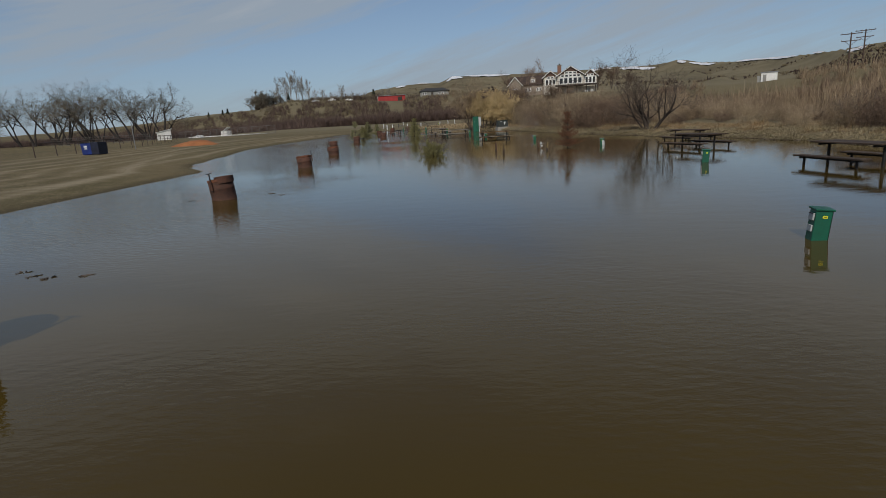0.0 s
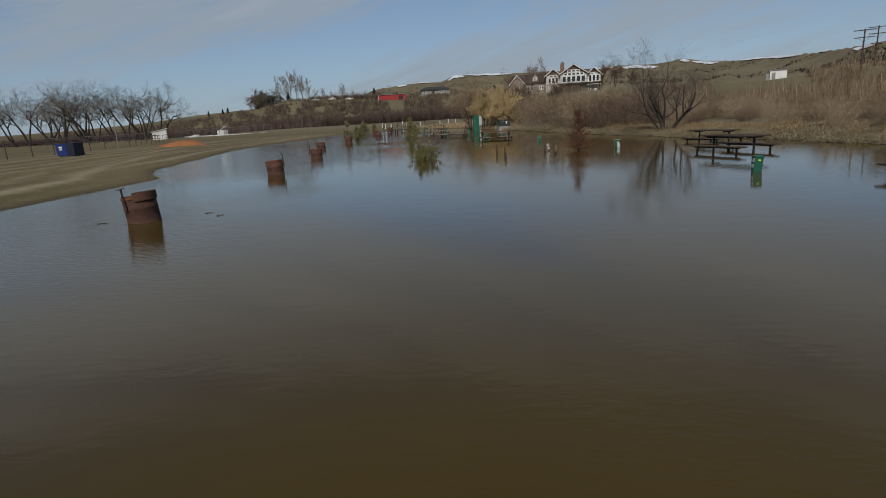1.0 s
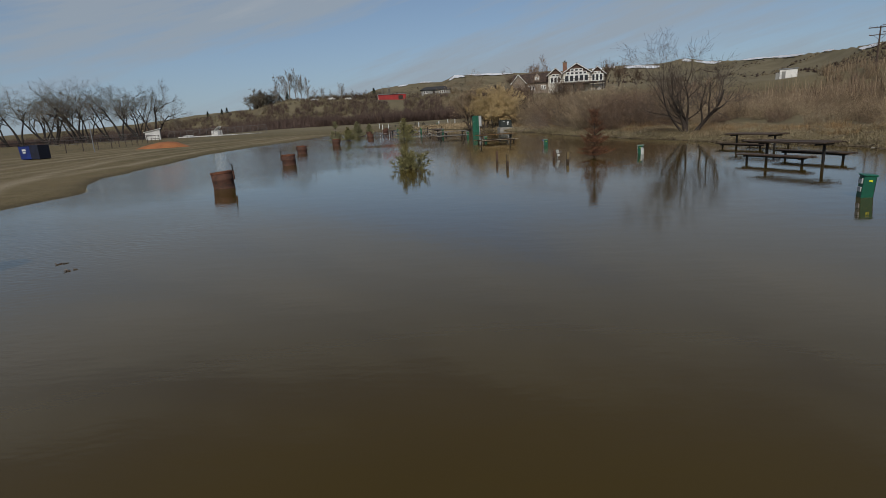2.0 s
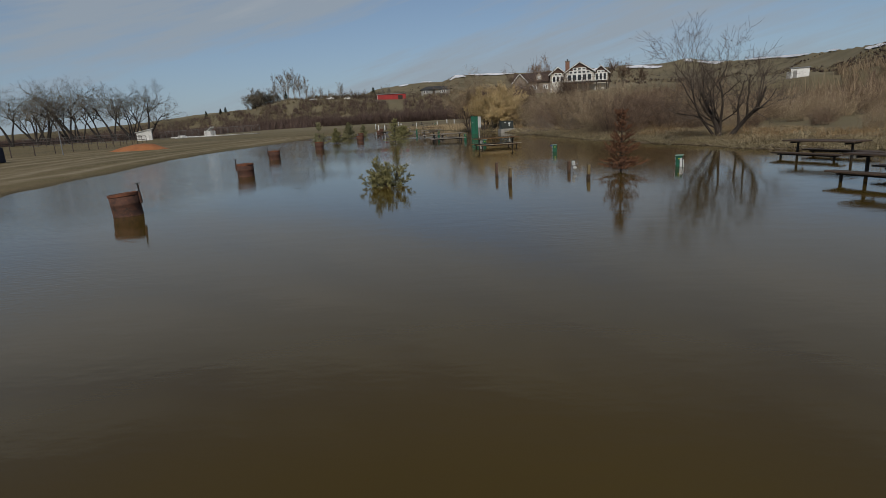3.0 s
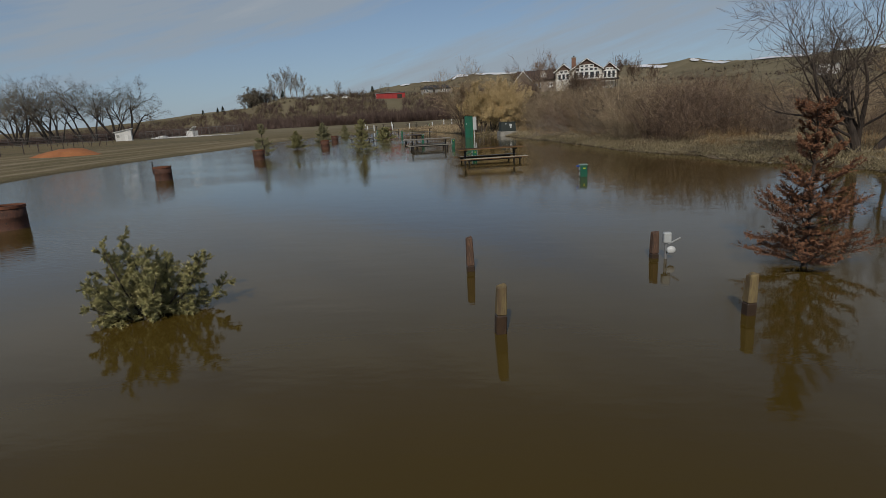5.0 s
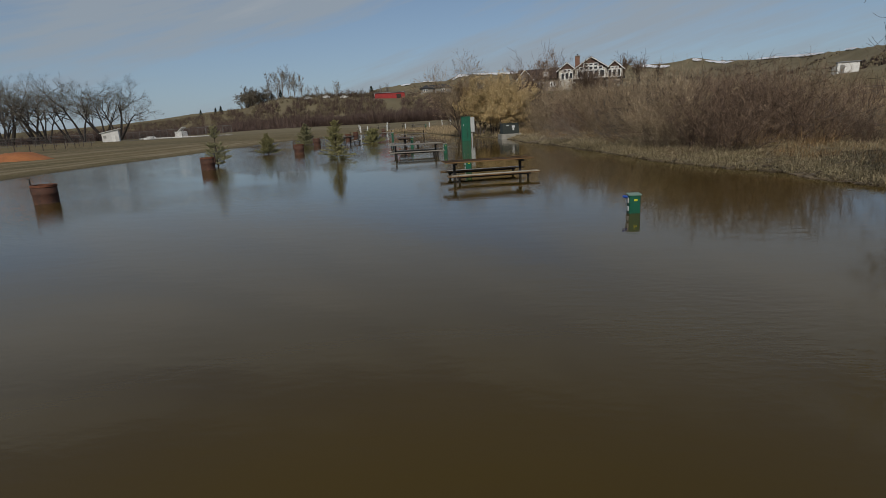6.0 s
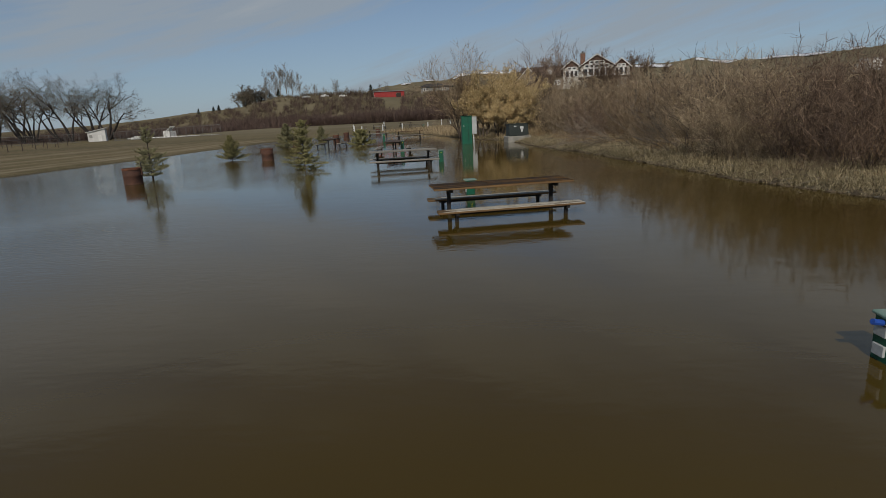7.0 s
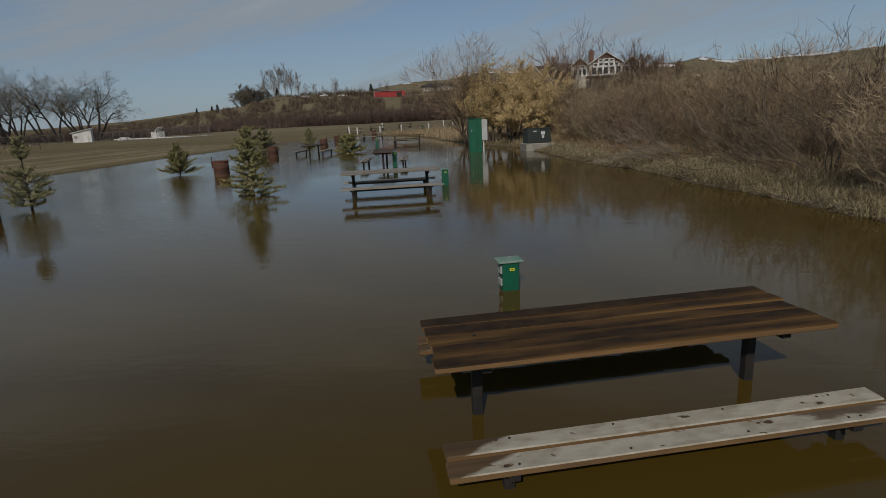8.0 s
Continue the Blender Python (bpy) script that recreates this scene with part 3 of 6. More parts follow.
def height(x, y):
    x, y = np.asarray(x, float), np.asarray(y, float)
    dw, de = shore_w(y) - x, x - shore_e(y)
    north = np.where(y > 95, y - 100.3, -1e3)
    s = np.maximum(np.maximum(dw, de), north)
    east = smooth(-2, 2, de - np.maximum(dw, north))
    land = (0.26 * (1 - east) + 0.20 * east) * (1 - np.exp(-np.maximum(s, 0) / (6.5 * (1 - east) + 0.9 * east))) + 0.022 * east * np.clip(s, 0, 30)
    bed = -0.24 * (1 - np.exp(np.minimum(s, 0) / (4.0 * (1 - east) + 1.2 * east)))
    z = np.where(s > 0, land, bed)
    r, a = np.hypot(x, y), np.degrees(np.arctan2(x, y))
    ba, br, bh = zip(*BLUFF)
    ra, rr, rh = zip(*RIDGE)
    rb, hb, rg, hr = np.interp(a, ba, br), np.interp(a, ba, bh), np.interp(a, ra, rr), np.interp(a, ra, rh)
    up = smooth(0.70, 1.0, r / rb)
    lumps = vnoise(x / 19 + 7, y / 19) - 0.5
    z = z + np.where(s > 3, up * (hb - 0.6 + 1.6 * lumps * smooth(420, 150, r)), 0) + np.where(s > 12, 0.9 * smooth(90, 200, r) * smooth(-29, -17, a), 0)
    back = np.clip((r - rb) / (rg - rb), 0, 1)
    gullies = (vnoise(a * 0.42, r / 210) - 0.5) * 1.0 + (vnoise(a * 1.1 + 40, r / 90) - 0.5) * 0.7 + (vnoise(a * 3.1 + 11, r / 34) - 0.5) * 0.28
    z = z + (0.5 * back + 0.5 * back**4) * (hr - hb) * (1 + 0.50 * gullies * (1 - back) * 2)
    z = z - np.clip((r - rg) / rg, 0, 1.5) * 0.25 * hr
    return z + np.where(s > 0.6, (vnoise(x / 3.1, y / 3.1) - 0.5) * 0.05, 0)


def hz(x, y):
    return float(height(x, y))


def make_ground():
    rings = [0.0]
    while rings[-1] < 4200:
        r = rings[-1]
        rings.append(r + (0.55 if r < 34 else 0.017 * r if r < 170 else 0.03 * r))
    rings = np.array(rings[1:])
    ang = np.linspace(0, 2 * np.pi, 540, endpoint=False)
    rr, aa = np.meshgrid(rings, ang, indexing="ij")
    x, y = (rr * np.sin(aa)).ravel(), (28 + rr * np.cos(aa)).ravel()
    z = height(x, y)
    verts = np.stack([x, y, z], 1)
    n, k = len(ang), len(rings)
    i, j = np.meshgrid(np.arange(k - 1), np.arange(n), indexing="ij")
    p, q = i * n + j, i * n + (j + 1) % n
    faces = np.stack([p, p + n, q + n, q], -1).reshape(-1, 4).tolist()
    c = len(verts)
    verts = verts.tolist() + [[0, 28, hz(0, 28)]]
    faces += [(c, t, (t + 1) % n) for t in range(n)]
    me = mesh_of("ground", verts, faces)
    vx, vy = np.append(x, 0), np.append(y, 28)
    inland = shore_w(vy) - vx
    worn = np.zeros(len(vx))
    for d0, wide, k in ((2.6, 0.34, 0.9), (4.3, 0.34, 0.9), (5.6, 0.3, 0.6), (8.0, 0.36, 0.8), (9.7, 0.36, 0.8), (12.5, 0.5, 0.5), (15.5, 0.9, 0.5), (20.0, 1.2, 0.4)):
        mid = d0 + 1.3 * (vnoise(vy / 17, d0) - 0.5) * 2
        worn += k * np.exp(-(((inland - mid) / wide) ** 2)) * (0.35 + 0.9 * vnoise(vy / 4, d0 + 3))
    worn *= (vy > -30) & (vy < 90)
    s = np.maximum(inland, vx - shore_e(vy))
    wet = 0.85 * np.exp(-(((s - 0.05) / 0.45) ** 2)) * (vy < 100)
    for key, val in (("worn", np.clip(worn, 0, 0.9)), ("wet", np.clip(wet, 0, 0.9)), ("prairie", np.maximum(smooth(85, 165, np.hypot(vx, vy)) * smooth(-31, -23, np.degrees(np.arctan2(vx, vy))), 0.85 * smooth(0.25, 1.4, vx - shore_e(vy)) * (np.abs(vy - 30) < 60)))):
        att = me.attributes.new(key, "FLOAT", "POINT")
        att.data.foreach_set("value", val.astype(np.float32))
    for f in me.polygons:
        f.use_smooth = True
    return whole("ground", me, M_GROUND, "brown dormant grass field, bank and valley hills", "ground", kind="structure")


make_ground()
wm = mesh_of("water", [(-60, -95, 0), (40, -95, 0), (40, 110, 0), (-60, 110, 0)], [(0, 1, 2, 3)])
whole("water", wm, M_WATER, "still brown flood water covering the campground", "water", kind="structure")


# ---- snow left in the hollows of the valley side ----
def snow_patch(a0, a1, back0, back1, seed, ragged=0.22):
    n, k = 44, 6
    back0 -= 0.5 * (back1 - back0)
    verts, faces = [], []
    ra, rr, _ = zip(*RIDGE)
    for i in range(n + 1):
        a = a0 + (a1 - a0) * i / n
        rg = float(np.interp(a, ra, rr))
        swell = math.sin(math.pi * i / n) ** 0.5
        lo = back0 + ragged * (back1 - back0) * float(vnoise(i * 0.22, seed))
        hi = back1 - 0.15 * (back1 - back0) * float(vnoise(i * 0.25, seed + 5))
        mid = (lo + hi) / 2
        for j in range(k + 1):
            f = mid + (lo + (hi - lo) * j / k - mid) * swell
            r = rg * f
            x, y = r * math.sin(radians(a)), r * math.cos(radians(a))
            verts.append((x, y, hz(x, y) + 0.0016 * r))
    for i in range(n):
        for j in range(k):
            p = i * (k + 1) + j
            faces.append((p, p + 1, p + k + 2, p + k + 1))
    whole("snow_patch", mesh_of("snow_patch", verts, faces), M_SNOW, "old white snow patch on the brown hillside", "snow", kind="structure")


for sp in ((-1.9, -0.2, 0.955, 0.985, 1), (0.0, 4.6, 0.978, 0.995, 2), (12.1, 13.2, 0.955, 0.98, 3), (13.5, 14.3, 0.965, 0.985, 11), (15.0, 18.3, 0.952, 0.982, 4), (20.1, 20.9, 0.962, 0.985, 12), (21.1, 23.4, 0.958, 0.980, 5), (25.0, 27.2, 0.970, 0.992, 6), (27.0, 29.6, 0.975, 0.994, 13), (30.8, 31.6, 0.980, 0.995, 7), (33.2, 34.7, 0.945, 0.975, 8), (-7.0, -6.0, 0.975, 0.99, 9), (-4.8, -3.6, 0.978, 0.992, 10)):
    snow_patch(*sp)


# ---- fire drums standing in the flood ----
def fire_drum(at, rod_way, label, guard=False, lean=(0, 0)):
    t = thing("fire_drum", (at[0], at[1], -0.24), label, "fire pit", "rusty fire drums")
    t.matrix_basis = pose(at[0], at[1], -0.24, lean[0], lean[1], 0)
    top = 0.24 + at[2]
    R = 0.29
    prof = [(R, 0.0), (R, 0.18), (R + 0.012, 0.2), (R, 0.22), (R, top * 0.66), (R + 0.010, top * 0.66 + 0.018), (R, top * 0.66 + 0.036), (R, top), (R - 0.008, top), (R - 0.008, 0.0)]
    seg = 36
    verts, faces = [], []
    for r, z in prof:
        for k in range(seg):
            a = 2 * math.pi * k / seg
            w = 1 + 0.012 * math.sin(3 * a + at[1]) * z
            verts.append((r * w * math.cos(a), r * w * math.sin(a), z))
    for i in range(len(prof) - 1):
        for k in range(seg):
            faces.append((i * seg + k, i * seg + (k + 1) % seg, (i + 1) * seg + (k + 1) % seg, (i + 1) * seg + k))
    me = mesh_of("drum", verts, faces)
    for f in me.polygons:
        f.use_smooth = True
    part("drum", me, M_RUST, t)
    # rolled band at the mouth
    verts, faces = [], []
    for r, z in ((R + 0.002, top - 0.055), (R + 0.014, top - 0.05), (R + 0.014, top + 0.004), (R - 0.012, top + 0.006), (R - 0.012, top - 0.03)):
        for k in range(seg):
            a = 2 * math.pi * k / seg
            w = 1 + 0.012 * math.sin(3 * a + at[1]) * z
            verts.append((r * w * math.cos(a), r * w * math.sin(a), z))
    for i in range(4):
        for k in range(seg):
            faces.append((i * seg + k, i * seg + (k + 1) % seg, (i + 1) * seg + (k + 1) % seg, (i + 1) * seg + k))
    part("rim", mesh_of("rim", verts, faces), M_RUSTRIM, t, "orange-rusted rolled rim")
    # cooking grate across the mouth
    bm = bmesh.new()
    for k in range(-5, 6):
        y = k * 0.048
        h = math.sqrt(max(0.0, 0.27**2 - y * y))
        rod(bm, (-h, y, top - 0.07), (h, y, top - 0.07), 0.006, sides=5)
    part("grate", bm, M_STEEL, t)
    # dark discs on the wall stand in for the shade inside air holes
    for a in (250, 300):
        ca, sa = math.cos(radians(a)), math.sin(radians(a))
        part("air_hole", rod(bmesh.new(), ((R - 0.004) * ca, (R - 0.004) * sa, top * 0.62 - 0.05), ((R + 0.004) * ca, (R + 0.004) * sa, top * 0.62 - 0.05), 0.016, sides=10), M_DARK, t)
    # sleeve and lifting rod with its handle
    ca, sa = math.cos(radians(rod_way)), math.sin(radians(rod_way))
    sx, sy = (R + 0.035) * ca, (R + 0.035) * sa
    part("sleeve", rod(bmesh.new(), (sx, sy, top - 0.24), (sx, sy, top - 0.02), 0.028, sides=10), M_RUST, t)
    part("lifting_rod", rod(bmesh.new(), (sx, sy, top - 0.26), (sx + 0.01, sy, top + 0.16), 0.017, sides=8), M_STEEL, t)
    part("handle", rod(bmesh.new(), (sx - 0.075, sy + 0.01, top + 0.158), (sx + 0.085, sy - 0.01, top + 0.172), 0.009, sides=6), M_STEEL, t)
    if guard:
        verts, faces = [], []
        n = 22
        for r in (R + 0.03, R + 0.018):
            for z in (top - 0.10, top + 0.05):
                for k in range(n + 1):
                    a = radians(-75 + 215 * k / n)
                    verts.append((r * math.cos(a), r * math.sin(a), z))
        for k in range(n):
            o, q = k, n + 1 + k
            o2, q2 = 2 * (n + 1) + k, 3 * (n + 1) + k
            faces += [(o, o + 1, q + 1, q), (o2, q2, q2 + 1, o2 + 1), (q, q + 1, q2 + 1, q2), (o, o2, o2 + 1, o + 1)]
        part("wind_guard", mesh_of("wind_guard", verts, faces), M_RUST, t, "raised rusty half-ring wind guard")
    return t


RUSTY = "rusty steel fire drum with lifting rod standing in flood water"
fire_drum((-4.93, -2.93, 0.50), 0, RUSTY)
fire_drum((-6.71, 6.35, 0.50), 252, "rusty fire drum with half-ring wind guard in flood water", guard=True, lean=(0, -6))
fire_drum((-7.40, 15.67, 0.47), 10, RUSTY, lean=(0, -5))
fire_drum((-8.20, 23.94, 0.45), 185, RUSTY)
fire_drum((-10.41, 33.20, 0.48), 190, RUSTY)
fire_drum((-10.57, 42.65, 0.53), 5, "rusty steel fire drum half hidden behind a small spruce")
fire_drum((-9.59, 52.32, 0.58), 190, RUSTY)
fire_drum((-11.80, 63.97, 0.60), 170, RUSTY)
fire_drum((-11.54, 74.37, 0.62), 60, RUSTY)
fire_drum((-12.56, 82.76, 0.66), 60, RUSTY)
fire_drum((-11.51, 96.13, 0.70), 60, RUSTY)


# ---- picnic tables ----
def wobbly_plank(length, width, thick, rng, bevel=0.006):
    bm = boxed((length, width, thick), (0, 0, 0), bevel)
    bend, twist = rng.uniform(-0.008, 0.008), rng.uniform(-0.006, 0.006)
    for v in bm.verts:
        u = v.co.x / length * 2
        v.co.z += bend * (u * u - 0.4) + twist * u * v.co.y / width
        v.co.y += rng.uniform(-0.0015, 0.0015)
    return bm


def edged(ob, material):
    """Bare wood on the sawn edges of a painted plank."""
    ob.data.materials.append(material)
    for f in ob.data.polygons:
        if f.normal.z < 0.6:
            f.material_index = 1


def picnic_table(at, turn, top, m_top, m_bench, label, planks=6, edge=None, L=2.44, W=0.845, reach=0.78, stout=1.0):
    """A pedestal table with two benches on posts of their own; top: height of the boards over the water."""
    rng = random.Random(round(at[0] * 100))
    t = thing("picnic_table", (at[0], at[1], top - 0.76), label, "picnic table", "picnic tables in the flood", turn=turn)
    w = W / planks
    leg, beam = L * 0.381, 2.3 * W / 0.845
    for k in range(planks):
        b = part("plank", wobbly_plank(L + rng.uniform(-0.02, 0.02), w - 0.008, 0.038, rng), m_top, t)
        b.location = (rng.uniform(-0.012, 0.012), -W / 2 + w * (k + 0.5), 0.741)
        if edge:
            edged(b, edge)
            for sx in (-leg, leg):
                part("bolt", rod(bmesh.new(), (sx, 0.02, 0.015), (sx, 0.02, 0.0225), 0.011, sides=8), M_STEEL, b)
    for s in (-1, 1):
        b = part("bench", boxed((0.07 * stout, 0.30, 0.05), (leg * s, 0, 0), 0.004), M_STEEL, t)
        b.name = "cross_beam"
        b.data.name = "cross_beam"
        b.location = (0, 0, 0.69)
        b.scale = (1, beam, 1)
        part("post", boxed((0.075 * stout, 0.075 * stout, 0.72), (leg * s, 0, 0.305), 0.006), M_STEEL, t)
    for s in (-1, 1):
        bench = part("bench", boxed((L * 0.82, 0.05, 0.045), (0, reach * s, 0.385), 0.004), M_STEEL, t)
        bench["label"] = "two-plank bench on short steel posts"
        for q in (-1, 1):
            pl = part("plank", wobbly_plank(L + rng.uniform(-0.03, 0.03), 0.130, 0.038, rng), m_bench, bench)
            pl.location = (rng.uniform(-0.015, 0.015), reach * s + 0.079 * q, 0.427)
            if edge:
                edged(pl, edge)
                for sx in (-leg - 0.03, -leg + 0.04, -0.32, 0.31, leg - 0.04, leg + 0.03):
                    part("screw", rod(bmesh.new(), (sx, 0.03 * q, 0.0), (sx, 0.03 * q, 0.0218), 0.0065, sides=8), M_DARK, bench).location = pl.location
            part("bracket", boxed((0.06, 0.25, 0.045), (leg * q, reach * s, 0.384), 0.004), M_STEEL, bench)
            part("post", boxed((0.065 * stout, 0.065 * stout, 0.42), (leg * q, reach * s, 0.17), 0.005), M_STEEL, bench)
    return t


picnic_table((1.291, 34.525), 12.3, 0.507, M_WOOD_STAIN, M_WOOD_PAINT, "brown-stained picnic table with pale worn benches in flood water", planks=5, edge=M_WOOD_EDGE, L=2.42, W=0.765, reach=0.717, stout=0.85)
picnic_table((-1.77, 45.05), 10.7, 0.58, M_WOOD_GREY, M_WOOD_GREY, "grey weathered plank picnic table standing in flood water")
picnic_table((-3.33, 53.75), 94.7, 0.62, M_WOOD_DARK, M_WOOD_GREY, "dark plank picnic table with grey benches in flood water")
picnic_table((-4.87, 73.82), 3.7, 0.68, M_WOOD_BROWN, M_WOOD_GREY, "brown plank picnic table at the edge of the flood")
picnic_table((-10.13, 88.01), 5.7, 0.66, M_WOOD_GREY, M_WOOD_GREY, "grey plank picnic table at the edge of the flood")
picnic_table((-9.22, 63.76), 89.7, 0.62, M_WOOD_DARK, M_WOOD_GREY, "dark plank picnic table with grey benches in flood water")
picnic_table((9.87, 20.60), -67.0, 0.48, M_WOOD_DARK, M_WOOD_DARK, "dark wooden picnic table deep in flood water", L=2.05, W=0.74, reach=0.66, stout=0.72)
picnic_table((8.18, 15.17), -69.0, 0.53, M_WOOD_DARK, M_WOOD_DARK, "dark wooden picnic table deep in flood water", L=2.15, W=0.76, reach=0.69, stout=0.72)
picnic_table((8.45, 6.78), -81.0, 0.55, M_WOOD_DARK, M_WOOD_DARK, "dark wooden picnic table with worn benches in flood water", L=2.05, W=0.72, reach=0.65, stout=0.72)
for fx, fy, fa in ((-16.9, 110.3, 10), (-14.8, 116.8, 5), (-7.9, 108.6, 8), (-11.2, 123.0, 20)):
    picnic_table((fx, fy), fa, hz(fx, fy) + 0.76, M_WOOD_DARK, M_WOOD_GREY, "weathered picnic table on dry brown grass")


# ---- green power pedestals ----
def pedestal(at, top, turn=10, white_side=False, blue=False, lean=0.0, cover=None, lid_mat=None, wide=0.212):
    t = thing("power_pedestal", (at[0], at[1], -0.25), "green metal campsite power pedestal standing in flood water", "power pedestal", "green power pedestals", turn=turn)
    t.matrix_basis = pose(at[0], at[1], -0.25, 0, lean, turn)
    h = top + 0.25
    part("cabinet", boxed((0.175, 0.15, h - 0.02), (0, 0, (h - 0.02) / 2), 0.006), M_GREEN, t)
    # lid in a paler, mottled green than the cabinet unless lid_mat is given
    lid = boxed((wide, 0.18, 0.022), (0, 0, 0), 0.006)
    part("lid", lid, lid_mat or M_GREENLID, t, "" if lid_mat else "pale sloping lid").matrix_basis = pose(0, -0.004, h - 0.008, 4, 0, 0)
    part("sticker", boxed((0.052, 0.003, 0.030), (0.012, -0.0775, h - 0.095)), M_YELLOW, t, "yellow warning sticker")
    part("sticker_bar", boxed((0.030, 0.002, 0.005), (0.012, -0.0795, h - 0.095)), M_DARK, t)
    out = part("outlet_cover", boxed((0.02, 0.105, 0.085), (-0.0965, 0, h - 0.10), 0.004), cover or M_GREYBOX, t)
    part("hinge", boxed((0.006, 0.095, 0.012), (-0.1085, 0, h - 0.062), 0.002), M_STEEL, out)
    part("outlet_cover", boxed((0.018, 0.10, 0.075), (-0.0955, 0, h - 0.235), 0.004), cover or M_GREYBOX, t)
    part("seam", boxed((0.003, 0.152, h * 0.8), (0.0887, 0, h * 0.55)), M_STEEL, t)
    if white_side:
        part("side_panel", boxed((0.06, 0.03, 0.24), (0.055, -0.091, h - 0.20), 0.004), M_LABELWHITE, t, "white side panel")
        part("cable", rod(bmesh.new(), (0.12, -0.09, 0.1), (0.115, -0.09, h - 0.12), 0.014), M_LABELWHITE, t, "white cable")
    if blue:
        part("plug", rod(bmesh.new(), (-0.18, -0.03, h - 0.03), (-0.11, -0.02, h - 0.045), 0.02), M_BLUEPLUG, t, "blue plastic plug")
    return t


pedestal((3.26, -0.37), 0.37, -6, lean=5, lid_mat=M_GREEN)
pedestal((5.97, 9.24), 0.36, -8, lean=4, lid_mat=M_GREEN)
pedestal((5.71, 20.06), 0.31, -30, white_side=True, lean=-2)
pedestal((3.486, 28.30), 0.31, 2, blue=True)
pedestal((0.735, 36.83), 0.325, 14, wide=0.27)
pedestal((-0.46, 46.31), 0.45, 10)
pedestal((-2.83, 53.09), 0.62, 6)
pedestal((-6.16, 67.89), 0.68, 6)
pedestal((-10.36, 78.50), 0.70, 6)
pedestal((-6.11, 101.72), 0.95, 6)


# ---- site posts ----
def site_post(at, top, label, tilt=(0, 0), wood=None, wet=0.10):
    t = thing("wooden_post", (at[0], at[1], -0.3), label, "post", "wooden site posts")
    t.matrix_basis = pose(at[0], at[1], -0.3, tilt[0], tilt[1], 12)
    rng = random.Random(int(at[0] * 100))
    bm = boxed((0.080, 0.080, top - wet), (0, 0, 0.30 + wet + (top - wet) / 2), 0.009)
    for v in bm.verts:
        # the sawn top is worn, split and out of square
        if v.co.z > 0.30 + top - 0.03:
            v.co += Vector((rng.uniform(-0.004, 0.004) - v.co.x * 0.12, rng.uniform(-0.004, 0.004) - v.co.y * 0.12, rng.uniform(-0.014, 0.004) + v.co.x * 0.25))
    part("shaft", bm, wood or M_POST, t)
    part("wet_foot", boxed((0.082, 0.082, 0.30 + wet), (0, 0, (0.30 + wet) / 2), 0.009), M_POSTWET, t, "dark soaked foot of the post")
    return t


site_post((0.64, 19.83), 0.375, "square red-brown wooden post rising from flood water", (0, -1), wood=M_POST_RED, wet=0.06)
site_post((0.86, 18.05), 0.385, "square pale weathered post with dark wet foot in flood water", (1, 2), wet=0.15)
riser = site_post((2.67, 20.09), 0.30, "square wooden post carrying a grey tap box in flood water", wood=M_POST_RED, wet=0.05)
site_post((2.83, 18.28), 0.335, "square yellowish wooden post with dark wet foot in flood water", (0, 1))
tap = thing("water_tap", (2.82, 20.04, 0), "grey and white standpipe tap strapped to a wooden post", "water tap")
part("pipe", rod(bmesh.new(), (-0.04, 0, -0.2), (-0.04, 0, 0.2), 0.016), M_GALV, tap)
part("tap_box", boxed((0.085, 0.07, 0.12), (-0.035, -0.01, 0.24), 0.012), M_GREYBOX, tap)
part("spout", rod(bmesh.new(), (-0.02, -0.02, 0.17), (0.10, -0.04, 0.24), 0.011), M_GALV, tap)
bm = bmesh.new()
bmesh.ops.create_uvsphere(bm, u_segments=12, v_segments=8, radius=0.05, matrix=pose(0.0, -0.05, 0.11) @ Matrix.Diagonal((1, 0.6, 0.85, 1)))
part("tap_cap", bm, M_LABELWHITE, tap, "white rounded cap")


# ---- green service cabinet, transformer ----
cab = thing("service_cabinet", (0.37, 60.05, -0.25), "tall green electrical cabinet with grey meter box in flood water", "electrical cabinet", turn=8)
part("cabinet", boxed((0.64, 0.45, 1.92), (0, 0, 0.96), 0.015), M_GREEN, cab)
part("door_seam", boxed((0.010, 0.006, 1.5), (0.08, -0.2275, 1.1)), M_STEEL, cab)
part("cap", boxed((0.70, 0.51, 0.04), (0, 0, 1.938), 0.008), M_GREEN, cab)
part("meter_box", boxed((0.29, 0.22, 1.06), (0.475, -0.10, 1.36), 0.015), M_GREYBOX, cab, "grey meter box")
part("conduit", rod(bmesh.new(), (0.42, -0.12, 0), (0.42, -0.12, 0.84), 0.035, sides=10), M_LABELWHITE, cab, "white conduit pipe")
part("latch", boxed((0.035, 0.03, 0.12), (-0.19, -0.235, 1.35), 0.004), M_GREYBOX, cab)

trf = thing("transformer", (3.48, 59.67, -0.1), "dark pad-mounted transformer on a pale concrete base by the bank", "transformer", turn=10)
part("base", boxed((1.42, 1.2, 0.46), (0, 0, 0.23), 0.03), M_CONCRETE, trf, "pale concrete base")
bm = boxed((1.24, 0.95, 0.70), (0, 0, 0.81), 0.025)
for v in bm.verts:
    if v.co.z > 1.0:
        v.co.y *= 0.8
        v.co.x *= 0.95
part("tank", bm, M_DARKGREEN, trf)
part("hatch_lid", boxed((1.24, 0.6, 0.05), (0, -0.08, 1.175), 0.012), M_DARKGREEN, trf)
part("sign", boxed((0.20, 0.012, 0.15), (0.18, -0.478, 0.95)), M_LABELWHITE, trf, "white warning sign")
